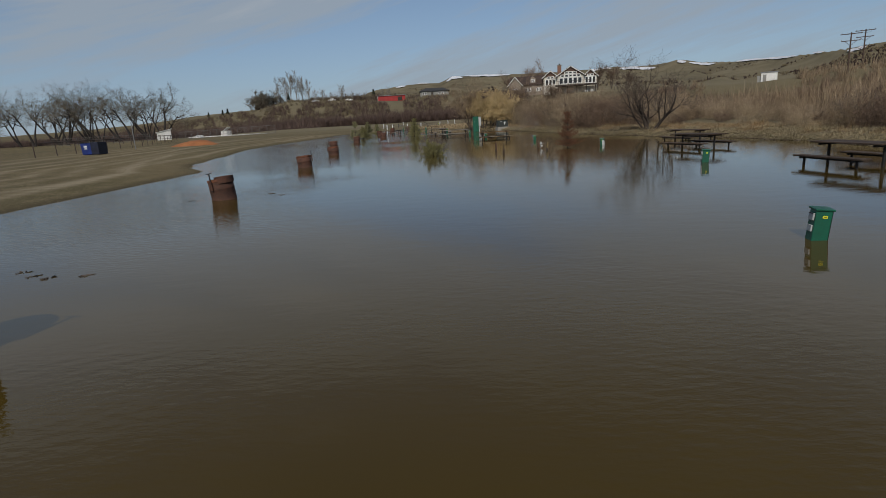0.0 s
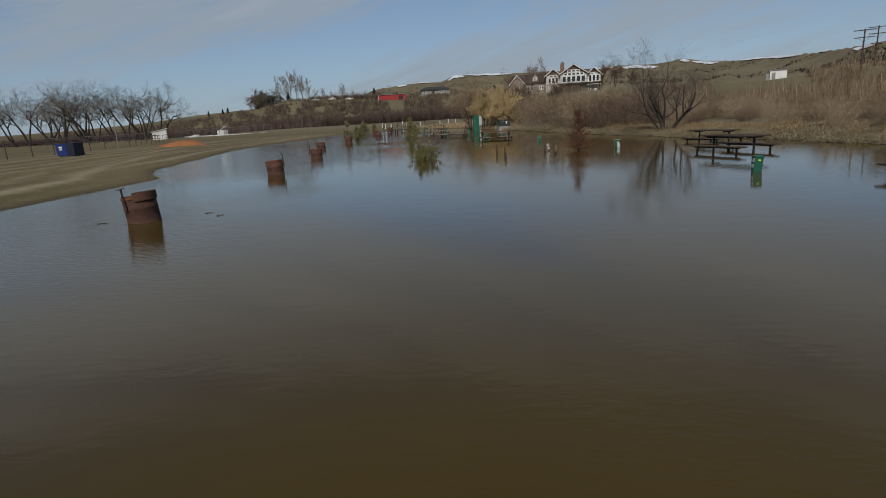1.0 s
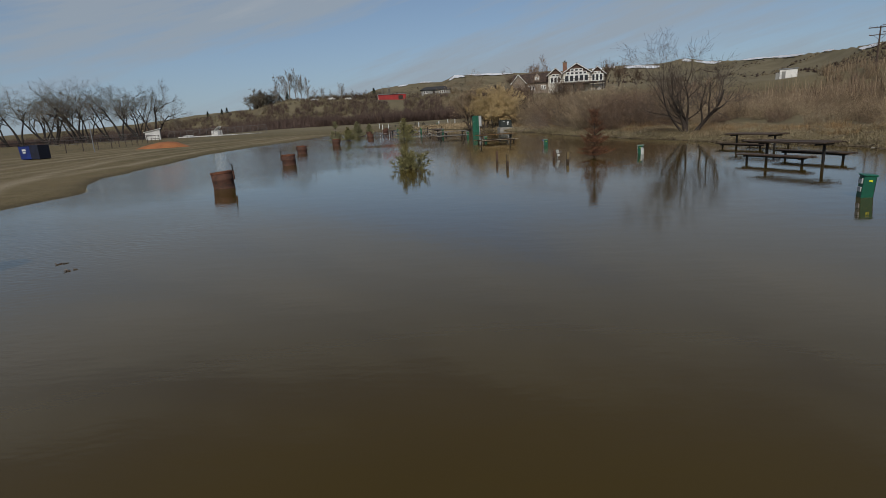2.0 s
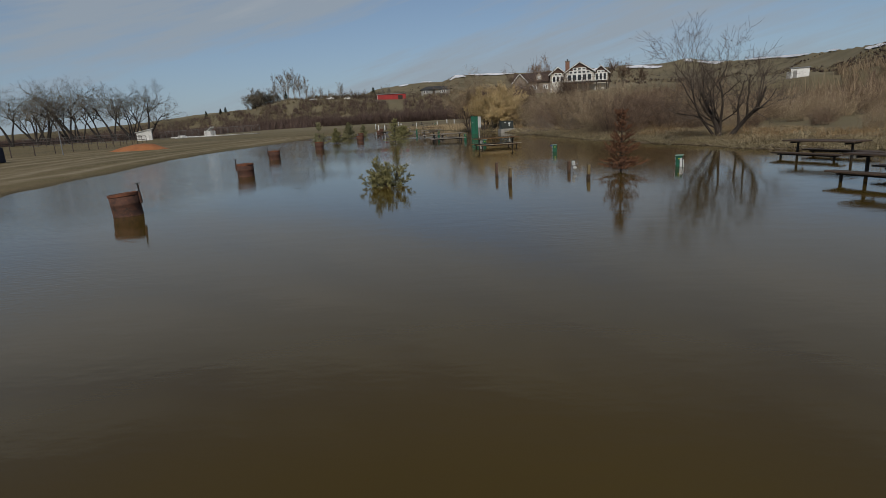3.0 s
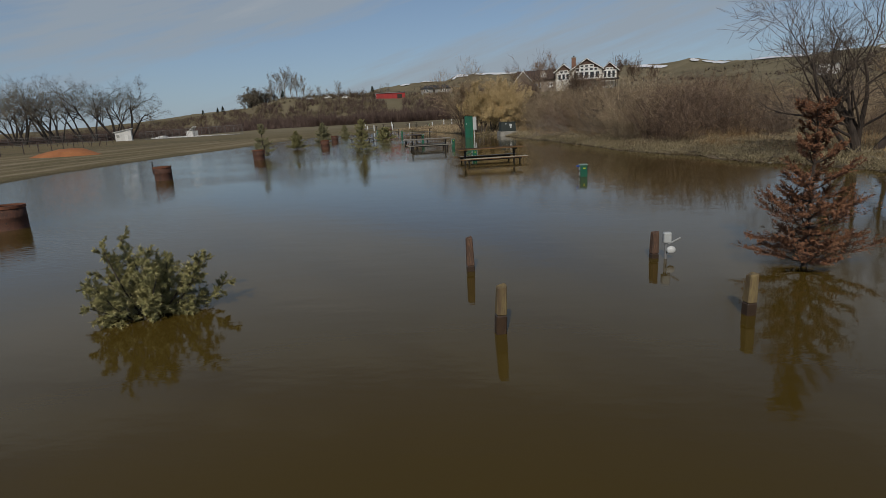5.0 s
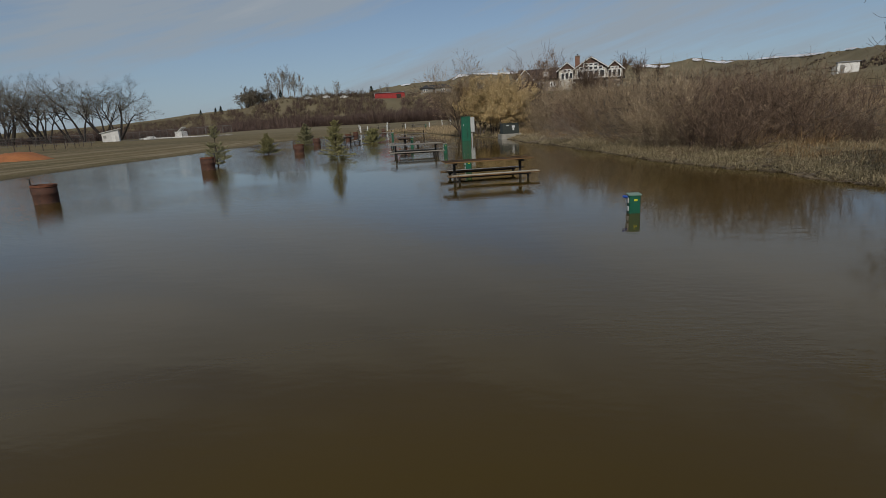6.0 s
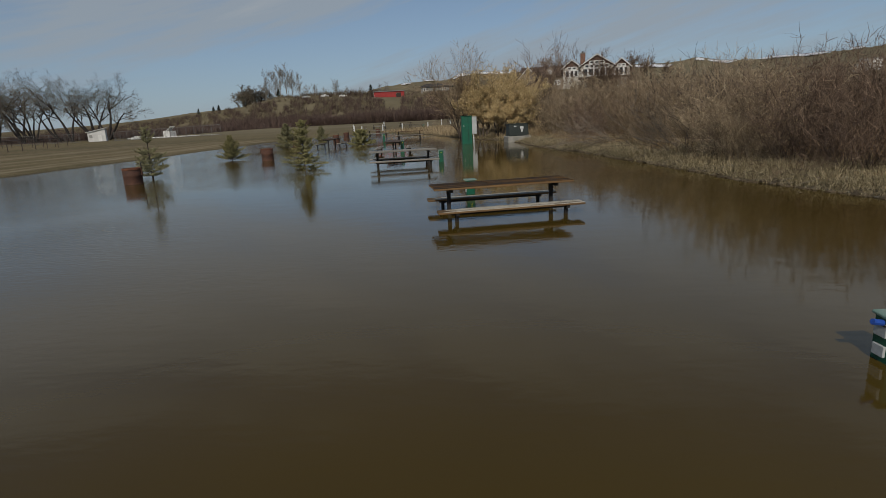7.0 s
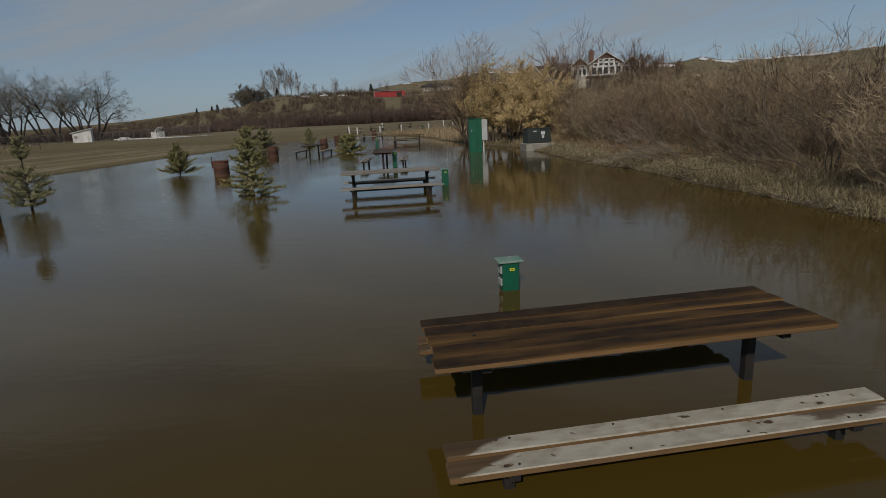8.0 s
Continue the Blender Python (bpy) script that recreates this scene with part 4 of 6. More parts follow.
part("sign", boxed((0.11, 0.012, 0.16), (0.18, -0.482, 0.78)), M_LABELWHITE, trf, "white warning sign")
part("label_plate", boxed((0.17, 0.012, 0.05), (-0.22, -0.44, 1.04)), M_LABELWHITE, trf, "white label plate")


# ---- young spruces in the water ----
def needle_tufts(name, twigs, rng, per, length, width):
    """Short flat needles bristling from twigs: a mesh of small triangles. twigs: (start, end)."""
    verts, faces = [], []
    for a, b in twigs:
        d = (b - a).normalized()
        for k in range(per):
            p = a.lerp(b, (k + rng.random()) / per)
            side = d.cross(any_way(rng)).normalized()
            tip = p + (d * 0.55 + side * 0.8).normalized() * length * rng.uniform(0.7, 1.2)
            w = d.cross(side).normalized() * width * 0.5
            i = len(verts)
            verts += [p - w, p + w, tip]
            faces.append((i, i + 1, i + 2))
    return mesh_of(name, verts, faces)


def conifer(at, tall, wide, needles, label, seed, tiers=9, low=0.03, bare=None, leaders=1, per=9, droop=-0.12, nl=0.065, nw=0.026, name="spruce", upturn=0.10, dens=70, ragged=0.25, full=0.8):
    rng = random.Random(seed)
    t = thing(name, (at[0], at[1], -0.2), label, "tree")
    limbs, twigs, trunk = [], [], []
    for q in range(leaders):
        off = Vector((rng.uniform(-0.28, 0.28) * wide, rng.uniform(-0.2, 0.2) * wide, 0)) if q else Vector((0, 0, 0))
        htop = tall * (1 if q == 0 else rng.uniform(0.8, 1.0))
        tip = Vector((0, 0, 0.2 + htop)) + off
        pts = [Vector((0, 0, 0)), Vector((0, 0, 0.2)) + off * 0.15, Vector((0, 0, 0.2 + htop * 0.5)) + off * 0.7, tip]
        trunk.append((1, pts, [0.012 * tall + 0.018, 0.012 * tall + 0.012, 0.007 * tall + 0.006, 0.004]))
        twigs.append((pts[2], tip))
    for k in range(tiers):
        f = low + (0.97 - low) * (k + rng.uniform(-0.25, 0.25)) / tiers
        f = max(low, f)
        if bare and bare[0] < f < bare[1]:
            continue
        z = 0.2 + tall * f
        reach = wide / 2 * (1 - f) ** full * rng.uniform(0.92 - ragged, 0.95 + ragged) + 0.05
        count = rng.randint(5, 7)
        a0 = rng.uniform(0, 6.28)
        for c in range(count):
            a = a0 + 6.283 * c / count + rng.uniform(-0.3, 0.3)
            ln = reach * rng.uniform(0.95 - ragged, 0.95 + 0.8 * ragged)
            d = Vector((math.cos(a), math.sin(a), droop + 0.75 * f))
            p = Vector((0, 0, z))
            pts = [p]
            for s in range(4):
                d = (d.normalized() + Vector((0, 0, upturn)) + any_way(rng) * 0.14).normalized()
                p = p + d * ln / 4
                pts.append(p)
            limbs.append((2, pts, [0.010 * tall * (1 - f) + 0.004, 0.007, 0.005, 0.004, 0.002]))
            m = max(6, int(ln * dens))
            for s in range(m):
                g = (0.25 + 0.75 * (s + rng.random()) / m) * 4
                i = min(int(g), 3)
                q = pts[i].lerp(pts[i + 1], g - i)
                along = (pts[i + 1] - pts[i]).normalized()
                side = along.cross(Vector((0, 0, 1))).normalized() * rng.choice((-1, 1))
                e = q + (along * 0.8 + side * rng.uniform(0.4, 1.0) + Vector((0, 0, rng.uniform(-0.15, 0.35)))).normalized() * ln * rng.uniform(0.18, 0.42)
                twigs.append((q, e))
            twigs.append((pts[3], pts[4] + d * 0.03))
    for l in trunk:
        part("trunk", tubes("trunk", [l]), M_BARKDARK, t)
    for l in limbs:
        part("branch", tubes("branch", [l]), M_BARKDARK, t)
    part("crown", needle_tufts("crown", twigs, rng, per, nl, nw), needles, t)
    return t


def spruce_clump(at, label, seed):
    """The crown of a drowned spruce: many leaders fanning up and out, each with sprays of needles."""
    rng = random.Random(seed)
    t = thing("spruce", (at[0], at[1], -0.2), label, "tree")
    twigs = []
    for k in range(24):
        a = 6.283 * k / 24 * 5.4 + rng.uniform(-0.4, 0.4)
        lean = radians(6 + 76 * (k / 23) ** 0.85)
        d = Vector((math.sin(lean) * math.cos(a), math.sin(lean) * math.sin(a), math.cos(lean)))
        ln = rng.uniform(0.62, 1.0) * (0.92 - 0.10 * k / 23)
        p = Vector((rng.uniform(-0.05, 0.05), rng.uniform(-0.05, 0.05), 0.05))
        pts = [p]
        for s in range(5):
            d = (d + any_way(rng) * 0.15 + Vector((0, 0, 0.09))).normalized()
            p = p + d * ln / 5
            pts.append(p)
        part("leader", tubes("leader", [(2, pts, [0.013, 0.011, 0.009, 0.007, 0.005, 0.003])]), M_BARKDARK, t)
        for s in range(22):
            g = 1.2 + 3.75 * (s + rng.random()) / 22
            i = min(int(g), 4)
            q = pts[i].lerp(pts[i + 1], g - i)
            al = (pts[i + 1] - pts[i]).normalized()
            e = (al * 0.75 + al.cross(any_way(rng)).normalized() * 0.8).normalized()
            sl = rng.uniform(0.10, 0.24) * (1.25 - 0.16 * g)
            twigs.append((q, q + e * sl))
            for h in (0.45, 0.75):
                f = (e + any_way(rng) * 0.7).normalized()
                twigs.append((q + e * sl * h, q + e * sl * h + f * sl * 0.5))
        twigs.append((pts[4], pts[5] + d * 0.03))
    part("crown", needle_tufts("crown", twigs, rng, 20, 0.038, 0.011), M_NEEDLE, t)
    return t


spruce_clump((-2.35, 18.80), "bushy yellow-green spruce top poking out of flood water", 3)
conifer((3.97, 19.55), 1.60, 0.90, M_NEEDLE_RUST, "rust-brown dying young spruce standing in flood water", 5, tiers=17, per=14, low=0.03, bare=(0.53, 0.60), droop=0.0, ragged=0.42, nl=0.034, nw=0.013, dens=42, full=0.55)
conifer((-11.0, 44.5), 1.92, 1.18, M_NEEDLE_DARK, "sparse young spruce with bare gap in its trunk in flood water", 7, tiers=15, low=0.06, bare=(0.49, 0.64), per=9, droop=-0.18, upturn=0.12, dens=46, nl=0.055, nw=0.02, ragged=0.34)
conifer((-12.0, 53.6), 1.30, 1.30, M_NEEDLE, "small bushy green spruce in shallow flood water", 8, tiers=15, per=11, droop=0.0, upturn=0.14, dens=52, nl=0.055, nw=0.02, ragged=0.3)
conifer((-5.65, 45.7), 1.92, 1.16, M_NEEDLE, "yellow-green young spruce standing in flood water", 9, tiers=18, per=10, low=0.0, droop=-0.2, upturn=0.11, dens=46, nl=0.055, nw=0.02, ragged=0.38)
conifer((-14.1, 68.6), 1.85, 1.7, M_NEEDLE_DARK, "green young spruce in shallow flood water", 10, tiers=14, per=11)
conifer((-7.31, 64.64), 1.15, 1.75, M_NEEDLE, "low bushy green spruce in shallow flood water", 11, tiers=11, per=11)
conifer((-15.0, 82.0), 1.5, 1.4, M_NEEDLE_DARK, "dark green young spruce in shallow flood water", 12, tiers=12, per=10)


# ---- bare trees ----
def bare_tree(name, at, spec, label, bark, twig, group="", turn=0.0, scale=1.0):
    t = thing(name, at, label, "tree", group, turn=turn)
    rng = random.Random(spec["seed"])
    limbs = []
    for lean, way, ln, r in spec["stems"]:
        d = Vector((math.sin(radians(lean)) * math.cos(radians(way)), math.sin(radians(lean)) * math.sin(radians(way)), math.cos(radians(lean))))
        grow(limbs, rng, Vector((0, 0, -0.3)) + Vector((d.x, d.y, 0)) * r, d, ln, r, 0, spec["kids"], spec["spread"], spec["up"], spec["wig"], spec.get("taper", 0.3), spec.get("shrink", (0.45, 0.75)), spec.get("thin", 0.55), spec.get("rmin", 0.004), spec.get("first", 0.3))
    for l in limbs:
        if l[0] < 2:
            part("limb" if l[0] else "trunk", tubes("limb" if l[0] else "trunk", [l]), bark, t)
    part("crown", tubes("crown", [l for l in limbs if l[0] >= 2]), twig, t)
    t.scale = (scale,) * 3
    return t


bank_tree = dict(seed=27, stems=((12, 172, 3.0, 0.14), (4, 50, 3.0, 0.10), (44, -4, 3.2, 0.14), (50, 186, 3.5, 0.085), (28, 182, 2.6, 0.09)), kids=(6, 5, 4, 4), spread=50, up=0.06, wig=0.22, rmin=0.0042, first=0.30, thin=0.58)
bare_tree("bare_tree", (10.7, 29.0, hz(10.7, 29.0)), bank_tree, "leafless many-stemmed tree spreading over the grassy bank", M_BARKDARK, M_TWIG_DARK, scale=0.87)
bare_tree("bare_tree", (7.55, 42.9, hz(7.55, 42.9)), dict(bank_tree, seed=23, stems=((14, 200, 2.4, 0.022), (20, -20, 2.5, 0.024), (6, 80, 2.3, 0.02), (30, -5, 2.3, 0.022)), kids=(5, 4, 3), spread=44, wig=0.24, rmin=0.005), "slender twisted leafless tree rising out of the brush", M_BARK, M_TWIG_DARK, scale=0.74)
bare_tree("dead_bush", (8.0, 42.85, hz(8.0, 42.85)), dict(seed=25, stems=((66, 146, 2.5, 0.022), (72, 136, 2.3, 0.020), (60, 156, 2.1, 0.020), (76, 168, 1.9, 0.018), (52, 128, 1.8, 0.016)), kids=(5, 3, 2), spread=26, up=0.0, wig=0.10, rmin=0.0045, first=0.15), "grey dead bush with bare limbs sprawling over the bank", M_TWIG_GREY, M_TWIG_GREY)
bare_tree("dead_bush", (7.3, 48.4, hz(7.3, 48.4)), dict(seed=26, stems=((74, 170, 2.0, 0.02), (66, 150, 2.0, 0.02), (58, 190, 1.9, 0.018), (50, 165, 1.8, 0.016)), kids=(6, 4, 3), spread=28, up=0.0, wig=0.12, rmin=0.004, first=0.15), "grey dead bush with bare limbs sprawling over the bank", M_TWIG_GREY, M_TWIG_GREY)
bare_tree("bare_tree", (-0.1, 69.0, hz(-0.1, 69.0)), dict(seed=24, stems=((5, 120, 6.0, 0.17), (20, 200, 5.4, 0.14), (22, 20, 5.4, 0.13), (30, 180, 4.6, 0.10), (30, 0, 4.6, 0.10)), kids=(8, 6, 5, 4), spread=40, up=0.08, wig=0.15, rmin=0.009, first=0.2), "leafless tree behind golden-leaved bushes", M_BARK, M_TWIG, scale=0.62)
for bx, by, bs, sd in ((20.0, 186.0, 1.05, 31), (43.0, 183.0, 1.05, 32), (25.0, 190.0, 1.15, 33), (48.0, 185.0, 1.05, 34), (14.0, 187.0, 0.85, 35), (53.0, 183.0, 0.75, 36)):
    bare_tree("bare_tree", (bx, by, hz(bx, by)), dict(seed=sd, stems=((6, 60 * sd, 4.4, 0.16), (20, 40 * sd, 3.6, 0.12), (22, 40 * sd + 150, 3.6, 0.12)), kids=(6, 5, 4, 2), spread=38, up=0.10, wig=0.15, rmin=0.02), "leafless tree beside the house on the slope", M_BARK, M_TWIG_RED, "trees round the house", scale=bs)

for bx, by, bs, sd in ((7.35, 70.5, 0.80, 37), (11.0, 70.0, 0.74, 38), (12.6, 71.5, 0.62, 39)):
    bare_tree("bare_tree", (bx, by, hz(bx, by)), dict(seed=sd, stems=((6, 60 * sd, 4.4, 0.09), (18, 40 * sd, 3.9, 0.07), (20, 40 * sd + 150, 3.9, 0.07), (28, 40 * sd + 70, 3.3, 0.06)), kids=(7, 6, 5, 3), spread=36, up=0.10, wig=0.15, rmin=0.008), "leafless tree standing in the brush by the flood", M_BARK, M_TWIG_RED, "trees in the brush", scale=bs)

# cottonwoods in a row west of the field
COTTON = dict(kids=(5, 4, 5, 6), first=0.52, spread=46, up=0.0, wig=0.13, shrink=(0.44, 0.64), rmin=0.02, thin=0.58)
cotton = [dict(COTTON, seed=41, stems=((20, 175, 17, 0.62), (8, 120, 17, 0.50))),
          dict(COTTON, seed=42, stems=((30, 182, 17, 0.60), (16, 165, 16, 0.48), (12, 20, 15, 0.40))),
          dict(COTTON, seed=43, stems=((10, 70, 15, 0.60), (36, -5, 14, 0.54), (20, 175, 15, 0.46))),
          dict(COTTON, seed=44, stems=((36, 180, 16, 0.58), (24, 172, 17, 0.46)))]
made = {}
for k, (cx, cy, cs, ct) in enumerate(((-104.5, 180, 0.73, 2), (-109.5, 182, 0.68, 1), (-113.8, 178, 0.70, 0), (-119.5, 181, 0.73, 3), (-124.0, 177, 0.70, 1), (-130.0, 180, 0.78, 0), (-133.0, 184, 0.75, 3), (-137.5, 179, 0.80, 2), (-143.0, 183, 0.73, 1), (-150.0, 180, 0.75, 0), (-158.0, 184, 0.73, 3), (-167.0, 181, 0.75, 2), (-177.0, 185, 0.71, 1), (-188.0, 182, 0.75, 0), (-199.0, 186, 0.73, 3), (-118.0, 194, 0.64, 1), (-140.0, 196, 0.66, 0), (-157.0, 198, 0.68, 2))):
    at = (cx, cy, hz(cx, cy))
    if ct not in made:
        made[ct] = bare_tree("cottonwood", at, cotton[ct], "tall leaning leafless cottonwood beyond the brown field", M_BARKBLACK, M_TWIG_PALE, "row of cottonwoods", scale=cs)
    else:
        ob = copy_thing(made[ct], pose(*at, 0, 0, (k * 37) % 50 - 25))
        ob.scale = (cs,) * 3


# ---- golden-leaved bushes by the cabinet ----
def golden_tree(at, tall, wide, seed):
    rng = random.Random(seed)
    t = thing("golden_tree", (at[0], at[1], hz(*at)), "bushy tree with dry golden leaves still hanging", "tree", "golden bushes")
    limbs = []
    for k in range(7):
        a = 6.283 * k / 7 + rng.uniform(-0.3, 0.3)
        lean = radians(rng.uniform(6, 34))
        d = Vector((math.sin(lean) * math.cos(a), math.sin(lean) * math.sin(a), math.cos(lean)))
        grow(limbs, rng, Vector((d.x * 0.3, d.y * 0.3, -0.2)), d, tall * rng.uniform(0.62, 0.85), 0.07, 0, (6, 5, 3), 40, 0.04, 0.14, rmin=0.008)
    verts, faces = [], []
    for level, pts, _ in limbs:
        if level < 1:
            continue
        n = 36 if level == 1 else 44 if level == 2 else 34
        for k in range(n):
            i = rng.randrange(len(pts) - 1)
            p = pts[i].lerp(pts[i + 1], rng.random()) + any_way(rng) * 0.10
            if rng.random() < 0.25 * max(0.0, (p.z - 0.55 * tall) / tall * 2.2):
                continue
            u = any_way(rng)
            w = u.cross(any_way(rng)).normalized()
            s = rng.uniform(0.030, 0.064)
            b = len(verts)
            verts += [p - u * s, p + w * s * 0.55, p + u * s, p - w * s * 0.55]
            faces.append((b, b + 1, b + 2, b + 3))
    for l in limbs:
        if l[0] == 0:
            part("trunk", tubes("trunk", [l]), M_BARK, t)
    part("twig_crown", tubes("twig_crown", [l for l in limbs if l[0] >= 1]), M_TWIG, t)
    part("crown", mesh_of("crown", verts, faces), M_LEAF_GOLD, t)
    return t


golden_tree((1.5, 66.2), 3.55, 4, 51)
golden_tree((3.7, 66.8), 3.6, 4, 52)
golden_tree((2.6, 64.6), 2.8, 4, 54)


# ---- willow brush on the east bank ----
def shrub_mesh(seed, tall, wide, stems, twigs, r0=0.009):
    """Stems as thin tubes and twigs as bent slivers: two meshes."""
    rng = random.Random(seed)
    limbs, verts, faces = [], [], []
    for k in range(stems):
        a, off = rng.uniform(0, 6.283), wide * 0.30 * math.sqrt(rng.random())
        lean = radians(abs(rng.gauss(0, 22)) + 3)
        b = a + rng.gauss(0, 0.6)
        d = Vector((math.sin(lean) * math.cos(b), math.sin(lean) * math.sin(b), math.cos(lean)))
        p = Vector((off * math.cos(a), off * math.sin(a), -0.1))
        ln = tall * rng.uniform(0.5, 1.08)
        r = r0 * rng.uniform(0.5, 1.5)
        pts, rad = [p], [r]
        for s in range(4):
            d = (d + any_way(rng) * 0.36 + Vector((0, 0, 0.05))).normalized()
            p = p + d * ln / 4
            pts.append(p)
            rad.append(max(0.0022, r * (1 - 0.8 * (s + 1) / 4)))
        limbs.append((3, pts, rad))
        for s in range(twigs):
            f = rng.uniform(0.5, 3.95)
            i = int(f)
            q = pts[i].lerp(pts[i + 1], f - i)
            al = (pts[i + 1] - pts[i]).normalized()
            e = (al * 0.7 + any_way(rng) * 0.95 + Vector((0, 0, 0.15))).normalized()
            tl = tall * rng.uniform(0.06, 0.18)
            m = q + e * tl * 0.5
            t = m + (e + any_way(rng) * 0.45).normalized() * tl * 0.5
            w = e.cross(any_way(rng)).normalized() * rng.uniform(0.0022, 0.0054)
            j = len(verts)
            verts += [q - w, q + w, m + w * 0.8, m - w * 0.8, t]
            faces += [(j, j + 1, j + 2, j + 3), (j + 3, j + 2, j + 4)]
    return tubes("shrub", limbs), mesh_of("crown", verts, faces)


def brush():
    rng = random.Random(77)
    kinds = [(shrub_mesh(60 + k, 2.35 + 0.15 * (k % 3), 2.4, 96, 44, 0.0058), m) for k, m in enumerate((M_TWIG, M_TWIG_RED, M_TWIG_TAN, M_TWIG_RED, M_TWIG, M_TWIG_GREY))]
    labels = ("grey-brown leafless willow shrub on the bank", "dark maroon leafless shrub on the bank", "tan leafless willow shrub on the bank", "dark maroon leafless shrub on the bank", "grey-brown leafless willow shrub on the bank", "pale grey dead shrub on the bank")
    for (stems, twigs), m in kinds:
        stems.materials.append(m)
        twigs.materials.append(m)
    kept, spots = [], []
    tries = 0
    while len(kept) < 430 and tries < 16000:
        tries += 1
        y = rng.uniform(4, 80)
        d = 1.3 + 25.9 * rng.random() ** 1.45
        x = float(shore_e(y)) + d
        if y > 61.5 and d < 7.5:
            continue
        if math.hypot(x - 10.7, y - 29.0) < 2.2 or (y < 36 and d < 3.0) or d < 1.3 + 1.7 * float(vnoise(y / 3.0, 55.0)) or (math.hypot(x - 3.48, y - 59.72) < 2.4) or (23 < y < 36 and d < 5.6) or (math.hypot(x - 6.8, y - 43.5) < 1.8):
            continue
        if 22 < y < 36 and rng.random() < 0.45:
            continue
        if any((x - a) ** 2 + (y - b) ** 2 < 0.85 for a, b in kept):
            continue
        kept.append((x, y))
        # like grows beside like; extra dark shrubs stand in for the thicket's shaded inside
        band = float(vnoise(x / 5.5, y / 5.5 + 20)) + rng.uniform(-0.16, 0.16)
        k = 5 if rng.random() < 0.05 else 1 if 36 < y < 47 and d > 2.6 and rng.random() < 0.3 else (1 if band < 0.33 else 0 if band < 0.44 else 2 if band < 0.56 else 4 if band < 0.64 else 2 if band < 0.76 else 3)
        if d > 5.5 and y < 50 and k in (1, 3) and rng.random() < 0.75:
            k = rng.choice((0, 2, 4))
        s = rng.uniform(0.85, 1.1) * (1.0 if d > 3.2 else 0.8 if y < 38 else 0.95) * (0.8 + 0.4 * float(vnoise(x / 4 + 5, y / 4)))
        s *= 0.78 if y < 20 else 0.60 if y < 36 else (1.18 if y < 50 else 1.26)
        if d > 9:
            s *= 0.74
        if rng.random() < 0.06:
            s *= 1.18
        # open slope: brush shrunk between camera sight lines at 6 s, fitted to view
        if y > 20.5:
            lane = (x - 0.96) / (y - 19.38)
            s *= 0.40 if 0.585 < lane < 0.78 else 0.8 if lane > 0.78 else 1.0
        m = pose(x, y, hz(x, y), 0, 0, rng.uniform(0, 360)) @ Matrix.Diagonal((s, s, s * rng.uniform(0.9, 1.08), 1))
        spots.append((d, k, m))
    spots.sort(key=lambda it: it[0])
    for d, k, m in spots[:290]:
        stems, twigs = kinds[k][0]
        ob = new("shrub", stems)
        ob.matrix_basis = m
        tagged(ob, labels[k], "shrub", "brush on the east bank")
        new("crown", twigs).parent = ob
    # the far ranks of the thicket, past counting
    thin = [shrub_mesh(70 + k, 2.45, 2.4, 36, 9, 0.013) for k in range(3)]
    far = [(np.array([v.co for me in pair for v in me.vertices]), [tuple(f.vertices) for f in pair[0].polygons] + [tuple(i + len(pair[0].vertices) for i in f.vertices) for f in pair[1].polygons]) for pair in thin]
    verts, faces = [], []
    for d, k, m in spots[290:]:
        co, fs = far[k % 3]
        mm = np.array(m)
        o = len(verts)
        verts += (co @ mm[:3, :3].T + mm[:3, 3]).tolist()
        faces += [tuple(i + o for i in f) for f in fs]
    whole("thicket", mesh_of("thicket", verts, faces), M_TWIG, "brown leafless thicket behind the bank's shrubs", "brush", kind="stuff")


brush()


# ---- dry grass along the banks ----
def blades(name, x, y, tall, rng, material, label, flat=0.0, width=0.008):
    """Bent blades, three triangles each, as one mesh."""
    n = len(x)
    z = height(x, y) - 0.02
    a = rng.uniform(0, 2 * np.pi, n)
    lean = np.clip(rng.normal(0.35 + flat, 0.25, n), 0.02, 1.45)
    h = tall * rng.uniform(0.55, 1.3, n)
    w = width * rng.uniform(0.6, 1.5, n)
    dx, dy = np.cos(a), np.sin(a)
    base = np.stack([x, y, z], 1)
    side = np.stack([-dy, dx, 0 * dx], 1) * w[:, None] / 2
    mid = base + np.stack([dx * np.sin(lean * 0.6), dy * np.sin(lean * 0.6), np.cos(lean * 0.6)], 1) * (h * 0.55)[:, None]
    tip = mid + np.stack([dx * np.sin(lean * 1.5), dy * np.sin(lean * 1.5), np.cos(lean * 1.5)], 1) * (h * 0.5)[:, None]
    verts = np.stack([base - side, base + side, mid - side * 0.8, mid + side * 0.8, tip], 1).reshape(-1, 3)
    o = (np.arange(n) * 5)[:, None]
    quads = (o + [[0, 1, 3, 2]]).tolist()
    tris = (o + [[2, 3, 4]]).tolist()
    return whole(name, mesh_of(name, verts.tolist(), quads + tris), material, label, "grass", kind="stuff")


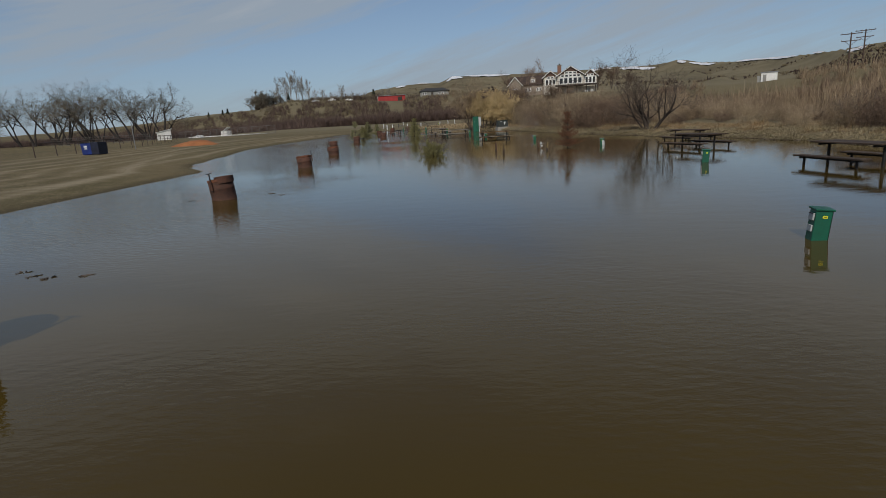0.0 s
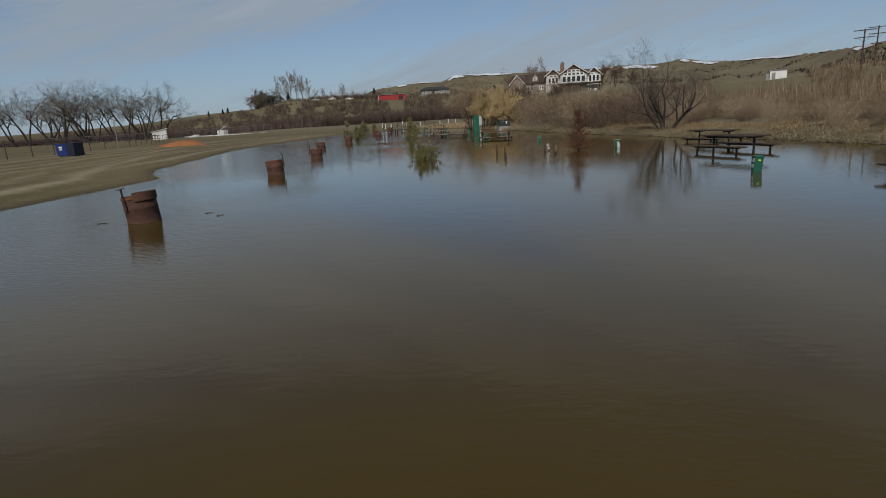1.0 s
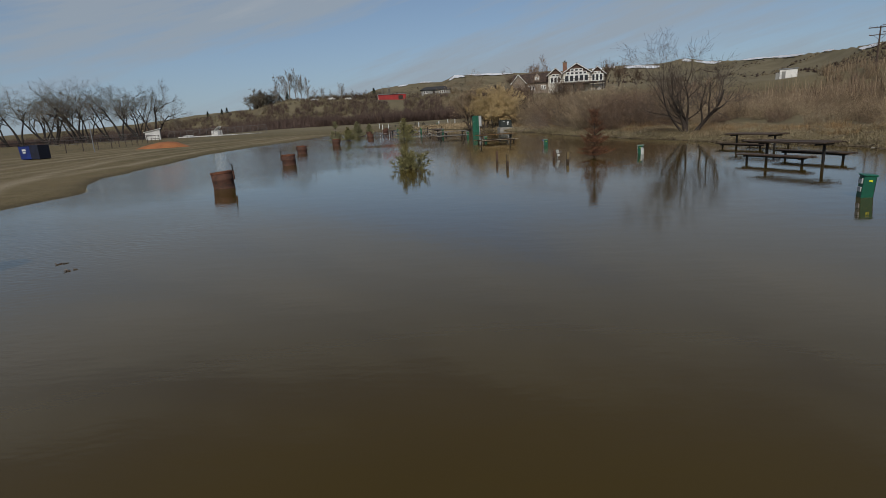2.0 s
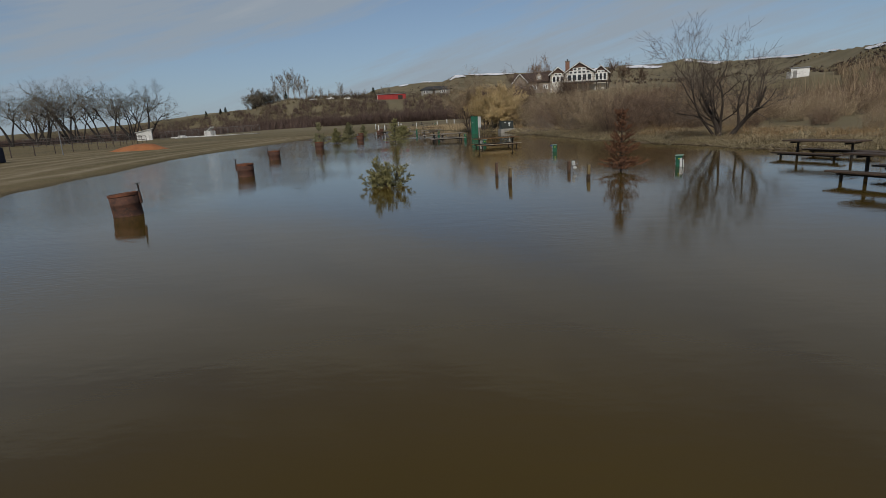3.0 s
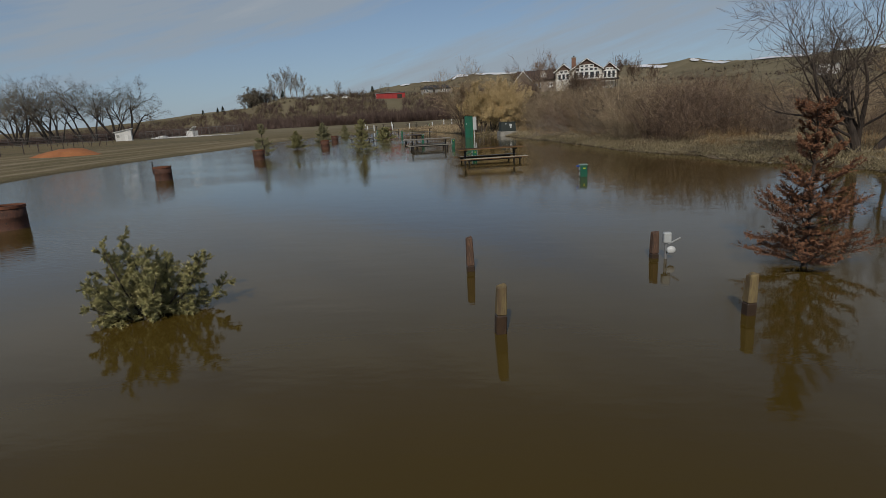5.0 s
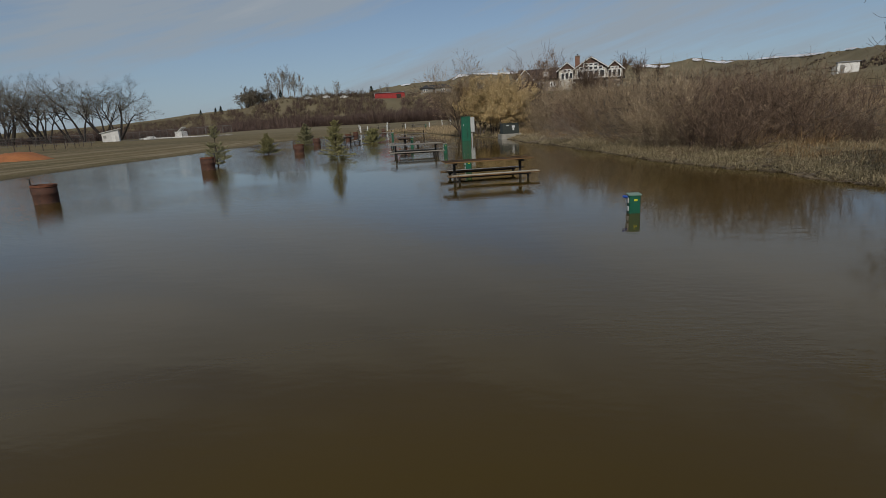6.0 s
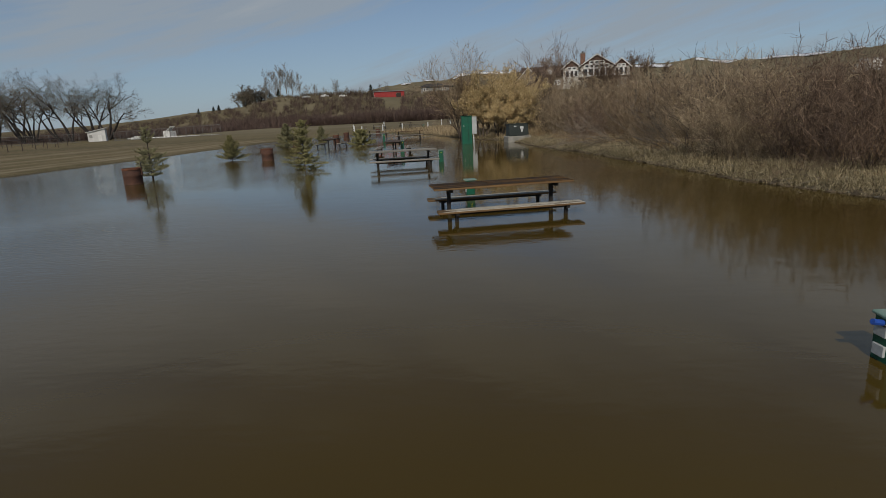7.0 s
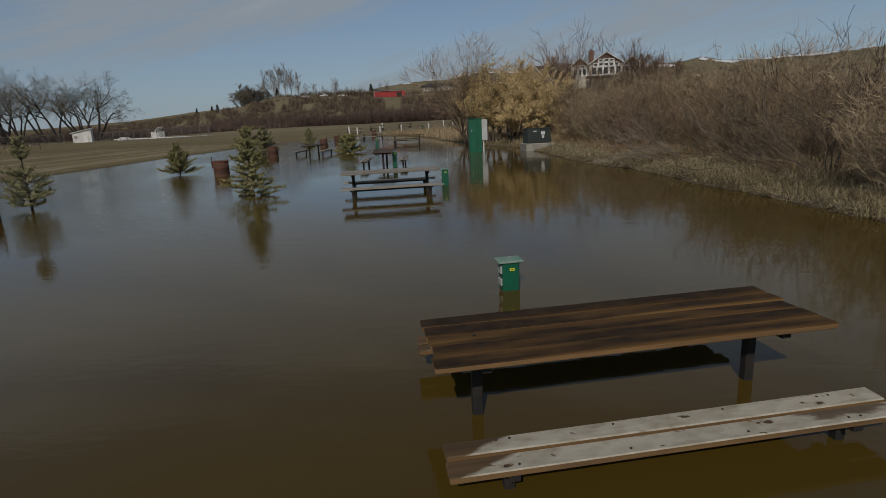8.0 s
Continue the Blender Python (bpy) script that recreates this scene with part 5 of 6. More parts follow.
def bank_grass():
    rng = np.random.default_rng(5)
    n = 230000
    y = 5 + 60 * rng.random(n)
    d = -0.10 + 3.0 * rng.random(n) ** 1.15
    x = shore_e(y) + d
    keep = vnoise(x * 1.7, y * 1.7) + 0.5 * vnoise(x * 5 + 9, y * 5) > 0.42 + 0.25 * rng.random(n)
    blades("matted_grass", x[keep], y[keep], 0.21, rng, M_STRAW_GREY, "matted grey-tan dead grass at the water's edge", flat=0.75, width=0.010)

    def tufts(name, count, per, d0, d1, tall, spread, material, label, width, flat=0.1, y1=67):
        cy, cd = 5 + (y1 - 5) * rng.random(count), d0 + (d1 - d0) * rng.random(count) ** 1.3
        ch = tall * rng.uniform(0.4, 1.4, count) * np.where(cy < 36, 0.6, 0.95)
        # tussocks crowd together and leave flattened gaps
        ch *= 0.35 + 1.1 * vnoise(cy * 0.9 + d0 * 7, cd * 0.8 + 3)
        k = rng.integers(0, count, count * per)
        y = cy[k] + rng.normal(0, spread, count * per)
        d = np.maximum(cd[k] + rng.normal(0, spread, count * per), 0.04)
        blades(name, shore_e(y) + d, y, ch[k], rng, material, label, flat=flat, width=width)

    tufts("dry_grass", 900, 90, 0.5, 7.5, 0.40, 0.22, M_STRAW, "tall straw-coloured dry grass tufts on the bank", 0.0065, 0.70)
    tufts("tall_grass", 620, 75, 1.2, 6.0, 0.56, 0.20, M_STRAW_RUST, "orange-tan tall dry grass tufts under the brush", 0.0065, 0.45)
    tufts("pale_grass", 900, 100, 0.15, 4.2, 0.50, 0.20, M_STRAW_GREY, "pale drooping dry grass tussocks on the bank", 0.0065, 0.90)
    y = 62 + 38 * rng.random(16000)
    d = 0.2 + 8 * rng.random(16000)
    blades("dry_grass", shore_e(y) + d, y, 0.5, rng, M_STRAW, "straw-coloured dry grass behind the flood", width=0.02)
    # broken twigs lying about
    r2 = random.Random(8)
    sticks = []
    for _ in range(420):
        y = r2.uniform(8, 62)
        x = float(shore_e(y)) + 0.1 + 3.4 * r2.random()
        a, ln = r2.uniform(0, 6.28), r2.uniform(0.25, 1.1)
        p = Vector((x, y, hz(x, y) + 0.05))
        pts = [p]
        for s in range(3):
            a += r2.uniform(-0.35, 0.35)
            q = pts[-1] + Vector((math.cos(a), math.sin(a), 0)) * ln / 3
            q.z = hz(q.x, q.y) + 0.05 + r2.uniform(0, 0.10)
            pts.append(q)
        sticks.append((3, pts, [0.008, 0.007, 0.005, 0.003]))
    whole("fallen_twigs", tubes("fallen_twigs", sticks), M_TWIG_GREY, "broken grey twigs lying in the matted grass", "twigs", kind="stuff")


bank_grass()


def bank_clods():
    """Lumps of mud, sod and small stones left along the water's edge."""
    r = random.Random(31)
    bm = bmesh.new()
    bmesh.ops.create_icosphere(bm, subdivisions=1, radius=1.0)
    base = np.array([v.co for v in bm.verts])
    tris = [tuple(v.index for v in f.verts) for f in bm.faces]
    bm.free()
    g = np.random.default_rng(32)
    for name, count, far, big, mat, label in (("mud_clods", 2200, 0.4, 0.075, M_CLOD, "dark muddy sods along the water's edge"), ("stones", 240, 1.4, 0.055, M_PEBBLE, "grey stones lying in the matted grass")):
        verts, faces = [], []
        for _ in range(count):
            y = 5 + 61 * r.random() ** 0.9
            x = float(shore_e(y)) - 0.12 + far * r.random() ** 1.6
            k = big * r.uniform(0.35, 1.3)
            co = base * g.uniform(0.75, 1.25, base.shape) * (k * r.uniform(0.8, 1.6), k * r.uniform(0.8, 1.6), k * 0.55)
            o = len(verts)
            verts += (co + (x, y, hz(x, y) + 0.01)).tolist()
            faces += [tuple(i + o for i in f) for f in tris]
        whole(name, mesh_of(name, verts, faces), mat, label, "stones" if name == "stones" else "mud", kind="stuff")


bank_clods()


def field_grass():
    rng = np.random.default_rng(6)
    n = 50000
    y = -4 + 75 * rng.random(n) ** 1.4
    d = 0.02 + 9 * rng.random(n) ** 1.6
    blades("field_grass", shore_w(y) - d, y, 0.05, rng, M_FIELDGRASS, "short flattened dormant grass along the field's edge", flat=0.5, width=0.014)


field_grass()
tuft = np.random.default_rng(9)
blades("reed_tuft", -3.12 + tuft.normal(0, 0.03, 14), -2.77 + tuft.normal(0, 0.03, 14), 0.17, tuft, M_STRAW_GREY, "few pale grass blades poking out of the water", width=0.006)


# ---- brush at the foot of the bluff and far woods ----
def far_brush(name, pts, tall, material, label, seed, per=34, width=0.09):
    """Domed clumps of thin upright twigs, as one mesh."""
    rng = random.Random(seed)
    verts, faces = [], []
    for x, y, s in pts:
        z = hz(x, y) - 0.1
        for k in range(per):
            a, f = rng.uniform(0, 6.283), math.sqrt(rng.random())
            d = Vector((math.cos(a) * f, math.sin(a) * f, 0))
            b = Vector((x, y, z)) + d * tall * s * 0.35
            e = Vector((x, y, z)) + (d * rng.uniform(0.5, 1.0) + Vector((0, 0, math.sqrt(1.05 - f * f) * rng.uniform(0.6, 1.1) + 0.12))) * tall * s + any_way(rng) * 0.15 * tall
            w = Vector((math.cos(a + 1.57), math.sin(a + 1.57), 0)) * width * s
            i = len(verts)
            m = b.lerp(e, 0.5) + any_way(rng) * 0.15 * tall
            verts += [b - w * 0.5, b + w * 0.5, m + w * 0.4, m - w * 0.4, e]
            faces += [(i, i + 1, i + 2, i + 3), (i + 3, i + 2, i + 4)]
    return whole(name, mesh_of(name, verts, faces), material, label, "brush", kind="stuff")


def far_woods():
    rng = random.Random(14)
    foot, tan, dark, slope = [], [], [], []
    # thick along the foot, thinning out up the tan face
    while len(foot) < 6300:
        a, u = rng.uniform(-37, 6), rng.random()
        f = 0.64 + 0.30 * u ** 1.6
        open_face = -9.8 < a < -6.5
        if f > 0.72 and float(vnoise(a * 1.3 + 60, f * 14)) < (0.22 + 1.5 * (f - 0.72) if open_face else 0.16 + 0.9 * (f - 0.72)):
            continue
        r = float(np.interp(a, *list(zip(*BLUFF))[:2])) * f
        foot.append((r * math.sin(radians(a)), r * math.cos(radians(a)), rng.uniform(0.55, 1.35) * (1.15 - 1.2 * max(0.0, f - 0.66))))
        if f > 0.74 and rng.random() < 0.45:
            slope.append((*foot[-1][:2], foot[-1][2] * 1.6))
            foot.pop()
    while len(slope) < 3500:
        a = rng.uniform(-37, 8)
        rb = float(np.interp(a, *list(zip(*BLUFF))[:2]))
        r = rb * rng.uniform(0.78, 1.12)
        if (-9.5 < a < -4.5 and r < rb * 1.0) or a > 3 or float(vnoise(a * 0.9 + 5, r / 16)) < 0.36:
            continue
        slope.append((r * math.sin(radians(a)), r * math.cos(radians(a)), rng.uniform(0.4, 1.2)))
    for _ in range(2600):
        a = rng.uniform(4, 60)
        r = rng.uniform(50, 140)
        x, y = r * math.sin(radians(a)), r * math.cos(radians(a))
        if x < float(shore_e(y)) + 22 or (23 < a < 31 and r > 84):
            continue
        if a < 15 and r > 74:
            tan.append((x, y, rng.uniform(0.3, 0.5)))
            continue
        (tan if float(vnoise(x / 9 + 2, y / 9)) > 0.46 else dark).append((x, y, rng.uniform(0.55, 1.2)))
    far_brush("thicket", foot, 3.0, M_FARBRUSH, "dark maroon leafless thicket at the foot of the bluff", 1)
    far_brush("thicket", slope, 1.5, M_FARTAN, "tan leafless brush on the bluff", 2)
    far_brush("thicket", tan, 2.4, M_TWIG, "brown leafless brush on the rising slope", 3, per=34, width=0.05)
    far_brush("thicket", dark, 2.4, M_TWIG_RED, "dark maroon leafless brush on the rising slope", 5, per=34, width=0.05)
    crest = []
    for _ in range(900):
        a = rng.uniform(-21, -1)
        rb = float(np.interp(a, *list(zip(*BLUFF))[:2]))
        r = rb * rng.uniform(1.06, 1.30)
        crest.append((r * math.sin(radians(a)), r * math.cos(radians(a)), rng.uniform(0.5, 1.2)))
    far_brush("thicket", crest[:450], 3.6, M_FARTAN, "tan leafless scrub along the bluff top", 7, per=26, width=0.12)
    far_brush("thicket", crest[450:], 3.2, M_FARBRUSH, "grey-brown leafless scrub along the bluff top", 8, per=26, width=0.12)
    # taller scrub on the mound beside the red building
    mound = []
    for _ in range(330):
        a = rng.uniform(-15.8, -8.2)
        r = float(np.interp(a, *list(zip(*BLUFF))[:2])) * rng.uniform(1.02, 1.12)
        mound.append((r * math.sin(radians(a)), r * math.cos(radians(a)), rng.uniform(0.45, 1.0) * (1.0 - 0.055 * abs(a + 11.0))))
    far_brush("thicket", mound[:170], 6.0, M_FARTAN, "tan leafless scrub on the mound above the bluff", 12, per=40, width=0.13)
    far_brush("thicket", mound[170:], 5.6, M_FARBRUSH, "grey-brown leafless scrub on the mound above the bluff", 13, per=40, width=0.13)
    scrub = []
    while len(scrub) < 3800:
        a, f = rng.uniform(-19, 42), rng.uniform(0.05, 0.95)
        rb, rg = float(np.interp(a, *list(zip(*BLUFF))[:2])), float(np.interp(a, *list(zip(*RIDGE))[:2]))
        r = rb + (rg - rb) * f
        x, y = r * math.sin(radians(a)), r * math.cos(radians(a))
        if float(vnoise(x / 45 + 3, y / 45)) + 0.35 * float(vnoise(x / 14, y / 14)) < 0.80:
            continue
        scrub.append((x, y, rng.uniform(0.5, 1.3)))
    far_brush("hill_scrub", scrub[::2], 1.5, M_FARTAN, "low tan scrub in the folds of the hillside", 6, per=14, width=0.4)
    far_brush("hill_scrub", scrub[1::2], 1.4, M_FARBRUSH, "low dark scrub in the folds of the hillside", 9, per=14, width=0.4)
    west = [(-60 - 190 * rng.random(), 196 + 60 * rng.random(), rng.uniform(0.6, 1.2)) for _ in range(1100)]
    far_brush("thicket", west, 3.0, M_FARBRUSH, "dark brush behind the cottonwoods", 4)


far_woods()


# ---- bits of debris floating on the flood ----
rng = random.Random(19)
for fx, fy in ((-5.79, 6.98), (-5.38, 6.62), (-7.5, 6.3), (-4.84, 19.2), (-6.45, -0.28), (-5.84, -0.63), (-6.12, -0.52), (-5.45, -0.58)):
    bits = []
    for k in range(7):
        a, ln = rng.uniform(0, 6.28), rng.uniform(0.03, 0.09)
        p = Vector((rng.uniform(-0.06, 0.06), rng.uniform(-0.05, 0.05), 0.003))
        bits.append((3, [p, p + Vector((math.cos(a), math.sin(a), 0.06)) * ln], [0.007, 0.004]))
    whole("floating_debris", tubes("floating_debris", bits), M_TWIG_DARK, "small dark clump of twigs floating on brown water", "debris", "floating debris", at=(fx, fy, 0.0))


# ---- trees on the bluff ----
for k, (px, py, s) in enumerate(((-132, 355, 1.05), (-137, 360, 0.9), (-126, 358, 0.8))):
    bare_tree("round_tree", (px, py, hz(px, py) - 0.5), dict(seed=81 + k, stems=((8, 60, 7.0, 0.30), (30, 180, 6.5, 0.24), (32, 0, 6.5, 0.24), (28, 90, 6, 0.2)), kids=(7, 6, 6, 3), spread=50, up=0.0, wig=0.16, rmin=0.06, thin=0.55), "dense rounded leafless tree on the skyline", M_BARKDARK, M_TWIG_PALE, scale=s * 0.92)
for k, (px, py, tall) in enumerate(((-122.4, 356, 16), (-116.5, 357, 17), (-113, 355, 17.5), (-109.5, 357, 16.5), (-106.1, 356, 16.5), (-101.5, 356, 13), (-97, 355, 8), (-92.4, 356, 8.5), (-86, 352, 6), (-79.9, 354, 11.5), (-72, 350, 6.5), (-64.4, 352, 6.5), (-53.4, 352, 8), (-49.3, 352, 8.5))):
    bare_tree("poplar", (px, py, hz(px, py) - 0.5), dict(seed=91 + k, stems=((3, 90 * k, 12.5, 0.16), (9, 70 * k, 11, 0.12), (12, 70 * k + 160, 10, 0.10)), kids=(10, 7, 6), first=0.2, spread=34, up=0.09, wig=0.10, shrink=(0.28, 0.45), rmin=0.021, thin=0.4), "slender leafless poplar on the bluff top", M_TWIG_FINE, M_TWIG_FINE, "poplars on the bluff", scale=tall / 15.0)
for px, py, s in ((-215.3, 483.3, 1.0), (-211.5, 485, 1.15), (-226, 478.5, 0.9), (-120, 372, 1.1), (-62, 372, 1.3)):
    rng = random.Random(int(px))
    t = thing("far_spruce", (px, py, hz(px, py) - 0.3), "small dark spruce on the distant slope", "tree", "spruces on the slope")
    verts, faces = [], []
    for q in range(420):
        f = rng.random() ** 0.8
        a = rng.uniform(0, 6.283)
        rr_ = 1.9 * s * (1 - f) * rng.uniform(0.4, 1.0)
        p = Vector((rr_ * math.cos(a), rr_ * math.sin(a), s * (0.4 + 5.4 * f)))
        e = p + Vector((math.cos(a) * 0.7, math.sin(a) * 0.7, -0.3)) * s * 0.8
        w = Vector((-math.sin(a), math.cos(a), 0.2)) * 0.32 * s
        i = len(verts)
        verts += [p - w, p + w, e]
        faces.append((i, i + 1, i + 2))
    part("trunk", rod(bmesh.new(), (0, 0, 0), (0, 0, 5.6 * s), 0.14 * s, 0.02), M_BARKDARK, t)
    part("crown", mesh_of("crown", verts, faces), M_SPRUCEFAR, t)


# ---- the house on the slope ----
def gable(front, back, x0, x1, zb, ze, za):
    """A block whose gable faces south, as a mesh."""
    xm = (x0 + x1) / 2
    v = [(x0, front, zb), (x1, front, zb), (x1, front, ze), (xm, front, za), (x0, front, ze)]
    v += [(x, back, z) for x, _, z in v]
    return mesh_of("wall", v, [(0, 1, 2, 3, 4), (9, 8, 7, 6, 5), (0, 5, 6, 1), (1, 6, 7, 2), (0, 4, 9, 5), (2, 7, 8, 3), (3, 8, 9, 4)])


def gable_roof(front, back, x0, x1, ze, za, over=0.45, thick=0.22):
    xm, s = (x0 + x1) / 2, (za - ze) / ((x1 - x0) / 2)
    bm = bmesh.new()
    lo = ze - s * over
    out = []
    for y in (front - over, back):
        for x, z in ((x0 - over, lo), (xm, za), (x1 + over, lo)):
            out += [bm.verts.new((x, y, z + 0.02)), bm.verts.new((x, y, z + 0.02 + thick))]
    f, b = out[:6], out[6:]
    for q in ((f[1], f[3], b[3], b[1]), (f[3], f[5], b[5], b[3]), (f[0], b[0], b[2], f[2]), (f[2], b[2], b[4], f[4]), (f[0], f[2], f[3], f[1]), (f[2], f[4], f[5], f[3]), (b[0], b[1], b[3], b[2]), (b[2], b[3], b[5], b[4]), (f[0], f[1], b[1], b[0]), (f[4], b[4], b[5], f[5])):
        bm.faces.new(q)
    return bm


def barge(front, x0, x1, ze, za, over=0.45):
    xm, s = (x0 + x1) / 2, (za - ze) / ((x1 - x0) / 2)
    bm = bmesh.new()
    for sg, xe in ((-1, x0 - over), (1, x1 + over)):
        a, b = Vector((xe, front - over - 0.05, ze - s * over + 0.1)), Vector((xm, front - over - 0.05, za + 0.1))
        d = b - a
        box(bm, (d.length, 0.06, 0.16), (a + b) / 2, 0, Matrix.Rotation(-math.atan2(d.z, d.x), 4, "Y"))
    return bm


def gable_panel(front, x0, x1, ze, za):
    bm = bmesh.new()
    v = [bm.verts.new(p) for y in (front - 0.08, front) for p in ((x0, y, ze), (x1, y, ze), ((x0 + x1) / 2, y, za))]
    for q in ((0, 1, 2), (5, 4, 3), (0, 3, 4, 1), (1, 4, 5, 2), (2, 5, 3, 0)):
        bm.faces.new([v[i] for i in q])
    return bm


def window(parent, xc, y, z0, w, h, cols, rows, label=""):
    win = part("window", boxed((w, 0.10, h), (xc, y - 0.05, z0 + h / 2)), M_WHITE, parent, label or "white-framed window")
    cw, rh = w / cols, h / rows
    for i in range(cols):
        for j in range(rows):
            part("pane", boxed((max(0.14, cw - 0.36), 0.03, max(0.14, rh - 0.30)), (xc - w / 2 + cw * (i + 0.5), y - 0.115, z0 + rh * (j + 0.5))), M_GLASS, win)
    return win


def big_house():
    t = thing("house", (26.0, 170.0, 6.9), "large gabled house with white-framed windows and a deck", "house", turn=-9)
    t.scale = (1.24, 1.24, 1.24)
    part("wall", gable(0, 9, 1.4, 7.7, -2, 4.5, 6.5), M_CREAM, t)
    part("roof", gable_roof(0, 9, 1.4, 7.7, 4.5, 6.5), M_ROOF_BROWN, t)
    part("barge_board", barge(0, 1.4, 7.7, 4.5, 6.5), M_WHITE, t)
    part("wall", gable(0.8, 8, -2.0, 1.4, -2, 4.4, 5.75), M_CREAM, t)
    part("roof", gable_roof(0.8, 8, -2.0, 1.4, 4.4, 5.75), M_ROOF_BROWN, t)
    part("barge_board", barge(0.8, -2.0, 1.4, 4.4, 5.75), M_WHITE, t)
    part("wall", gable(0.6, 8, 7.7, 10.9, -2, 4.1, 5.5), M_CREAM, t)
    part("roof", gable_roof(0.6, 8, 7.7, 10.9, 4.1, 5.5), M_ROOF_BROWN, t)
    part("barge_board", barge(0.6, 7.7, 10.9, 4.1, 5.5), M_WHITE, t)
    # low wing with its ridge running east to west
    part("wall", boxed((8.4, 6, 5.2), (-6.2, 5.5, 0.5)), M_SIDING, t)
    bm = bmesh.new()
    v = [bm.verts.new(p) for p in ((-10.8, 2.0, 3.0), (-1.9, 2.0, 3.0), (-1.9, 5.5, 5.3), (-10.8, 5.5, 5.3), (-10.8, 9, 3.0), (-1.9, 9, 3.0))]
    for q in ((0, 1, 2, 3), (3, 2, 5, 4), (0, 3, 4), (1, 5, 2), (0, 4, 5, 1)):
        bm.faces.new([v[i] for i in q])
    part("roof", bm, M_ROOF_BROWN, t)
    part("wall", gable(1.2, 5, -10.6, -7.6, -2, 3.2, 4.9), M_SIDING, t)
    part("roof", gable_roof(1.2, 5, -10.6, -7.6, 3.2, 4.9), M_ROOF_BROWN, t)
    part("barge_board", barge(1.2, -10.6, -7.6, 3.2, 4.9), M_WHITE, t)
    part("wall", gable(2.6, 5, -5.4, -4.0, 3.2, 4.4, 5.1), M_SIDING, t, "small roof dormer")
    window(t, -4.7, 2.6, 3.55, 0.9, 0.8, 2, 1)
    part("gable_panel", gable_panel(0, 1.4, 7.7, 4.5, 6.5), M_CEDAR, t, "brown cedar gable")
    part("gable_panel", gable_panel(0.8, -2.0, 1.4, 4.4, 5.75), M_CEDAR, t, "brown cedar gable")
    part("gable_panel", gable_panel(0.6, 7.7, 10.9, 4.1, 5.5), M_CEDAR, t, "brown cedar gable")
    # windows
    window(t, 4.55, 0, 2.5, 5.6, 1.5, 5, 1)
    window(t, 4.55, 0, 4.05, 4.8, 0.70, 5, 1)
    window(t, 4.55, 0, 4.80, 3.0, 0.62, 3, 1)
    window(t, -0.3, 0.8, 2.5, 2.6, 1.4, 3, 1)
    window(t, -0.3, 0.8, 3.95, 1.8, 0.6, 2, 1)
    window(t, 9.3, 0.6, 2.4, 2.6, 1.6, 3, 1)
    window(t, 9.3, 0.6, 4.05, 1.6, 0.5, 2, 1)
    window(t, -9.1, 1.2, 0.9, 1.4, 1.3, 2, 1)
    window(t, -6.0, 2.5, 1.3, 1.6, 1.0, 2, 1)
    window(t, -3.2, 2.5, 1.3, 1.2, 1.0, 2, 1)
    # chimney, deck
    ch = part("chimney", boxed((0.95, 0.9, 4.2), (1.9, 3.2, 5.1), 0.03), M_BRICK, t, "brown brick chimney")
    part("chimney_cap", boxed((1.15, 1.1, 0.16), (1.9, 3.2, 7.25), 0.02), M_CONCRETE, ch)
    part("flue", rod(bmesh.new(), (1.9, 3.2, 7.3), (1.9, 3.2, 7.65), 0.16), M_STEEL, ch)
    part("deck", boxed((10.2, 2.6, 0.35), (6.0, -1.3, 2.05), 0.03), M_DARK, t, "dark timber deck")
    for k in range(5):
        part("deck_post", boxed((0.22, 0.22, 3.6), (1.6 + 2.2 * k, -2.3, 0.3)), M_DARK, t)
    part("rail", boxed((10.2, 0.06, 0.08), (6.0, -2.55, 3.05)), M_DARK, t)
    for k in range(18):
        part("baluster", boxed((0.05, 0.05, 0.85), (1.0 + 0.59 * k, -2.55, 2.62)), M_DARK, t)
    for k in (0, 1):
        part("patio_chair", boxed((0.7, 0.6, 0.9), (8.2 + 1.4 * k, -1.2, 0.3), 0.1), M_WHITE, t, "white patio chair")


big_house()


def red_shed():
    y = 327.5
    z = hz(-44.3, y)
    t = thing("red_building", (-44.3, y, z), "long low red metal building on the bluff", "building", turn=7)
    t.scale = (1.2, 1.2, 1.15)
    part("wall", boxed((13.6, 6, 3.2), (0, 3, 1.0)), M_RED, t)
    roof = boxed((14.2, 6.8, 0.25), (0, 3, 2.75), 0.03)
    part("roof", roof, M_GALV, t, "pale metal roof")
    part("rib", boxed((0.12, 0.06, 2.4), (-6.7, -0.03, 1.3)), M_WHITE, t)
    for k in range(8):
        part("rib", boxed((0.08, 0.05, 2.5), (-6 + 1.7 * k, -0.028, 1.3)), M_RED, t)
    part("door", boxed((2.2, 0.06, 2.0), (4.2, -0.04, 1.0)), M_DARK, t)


red_shed()


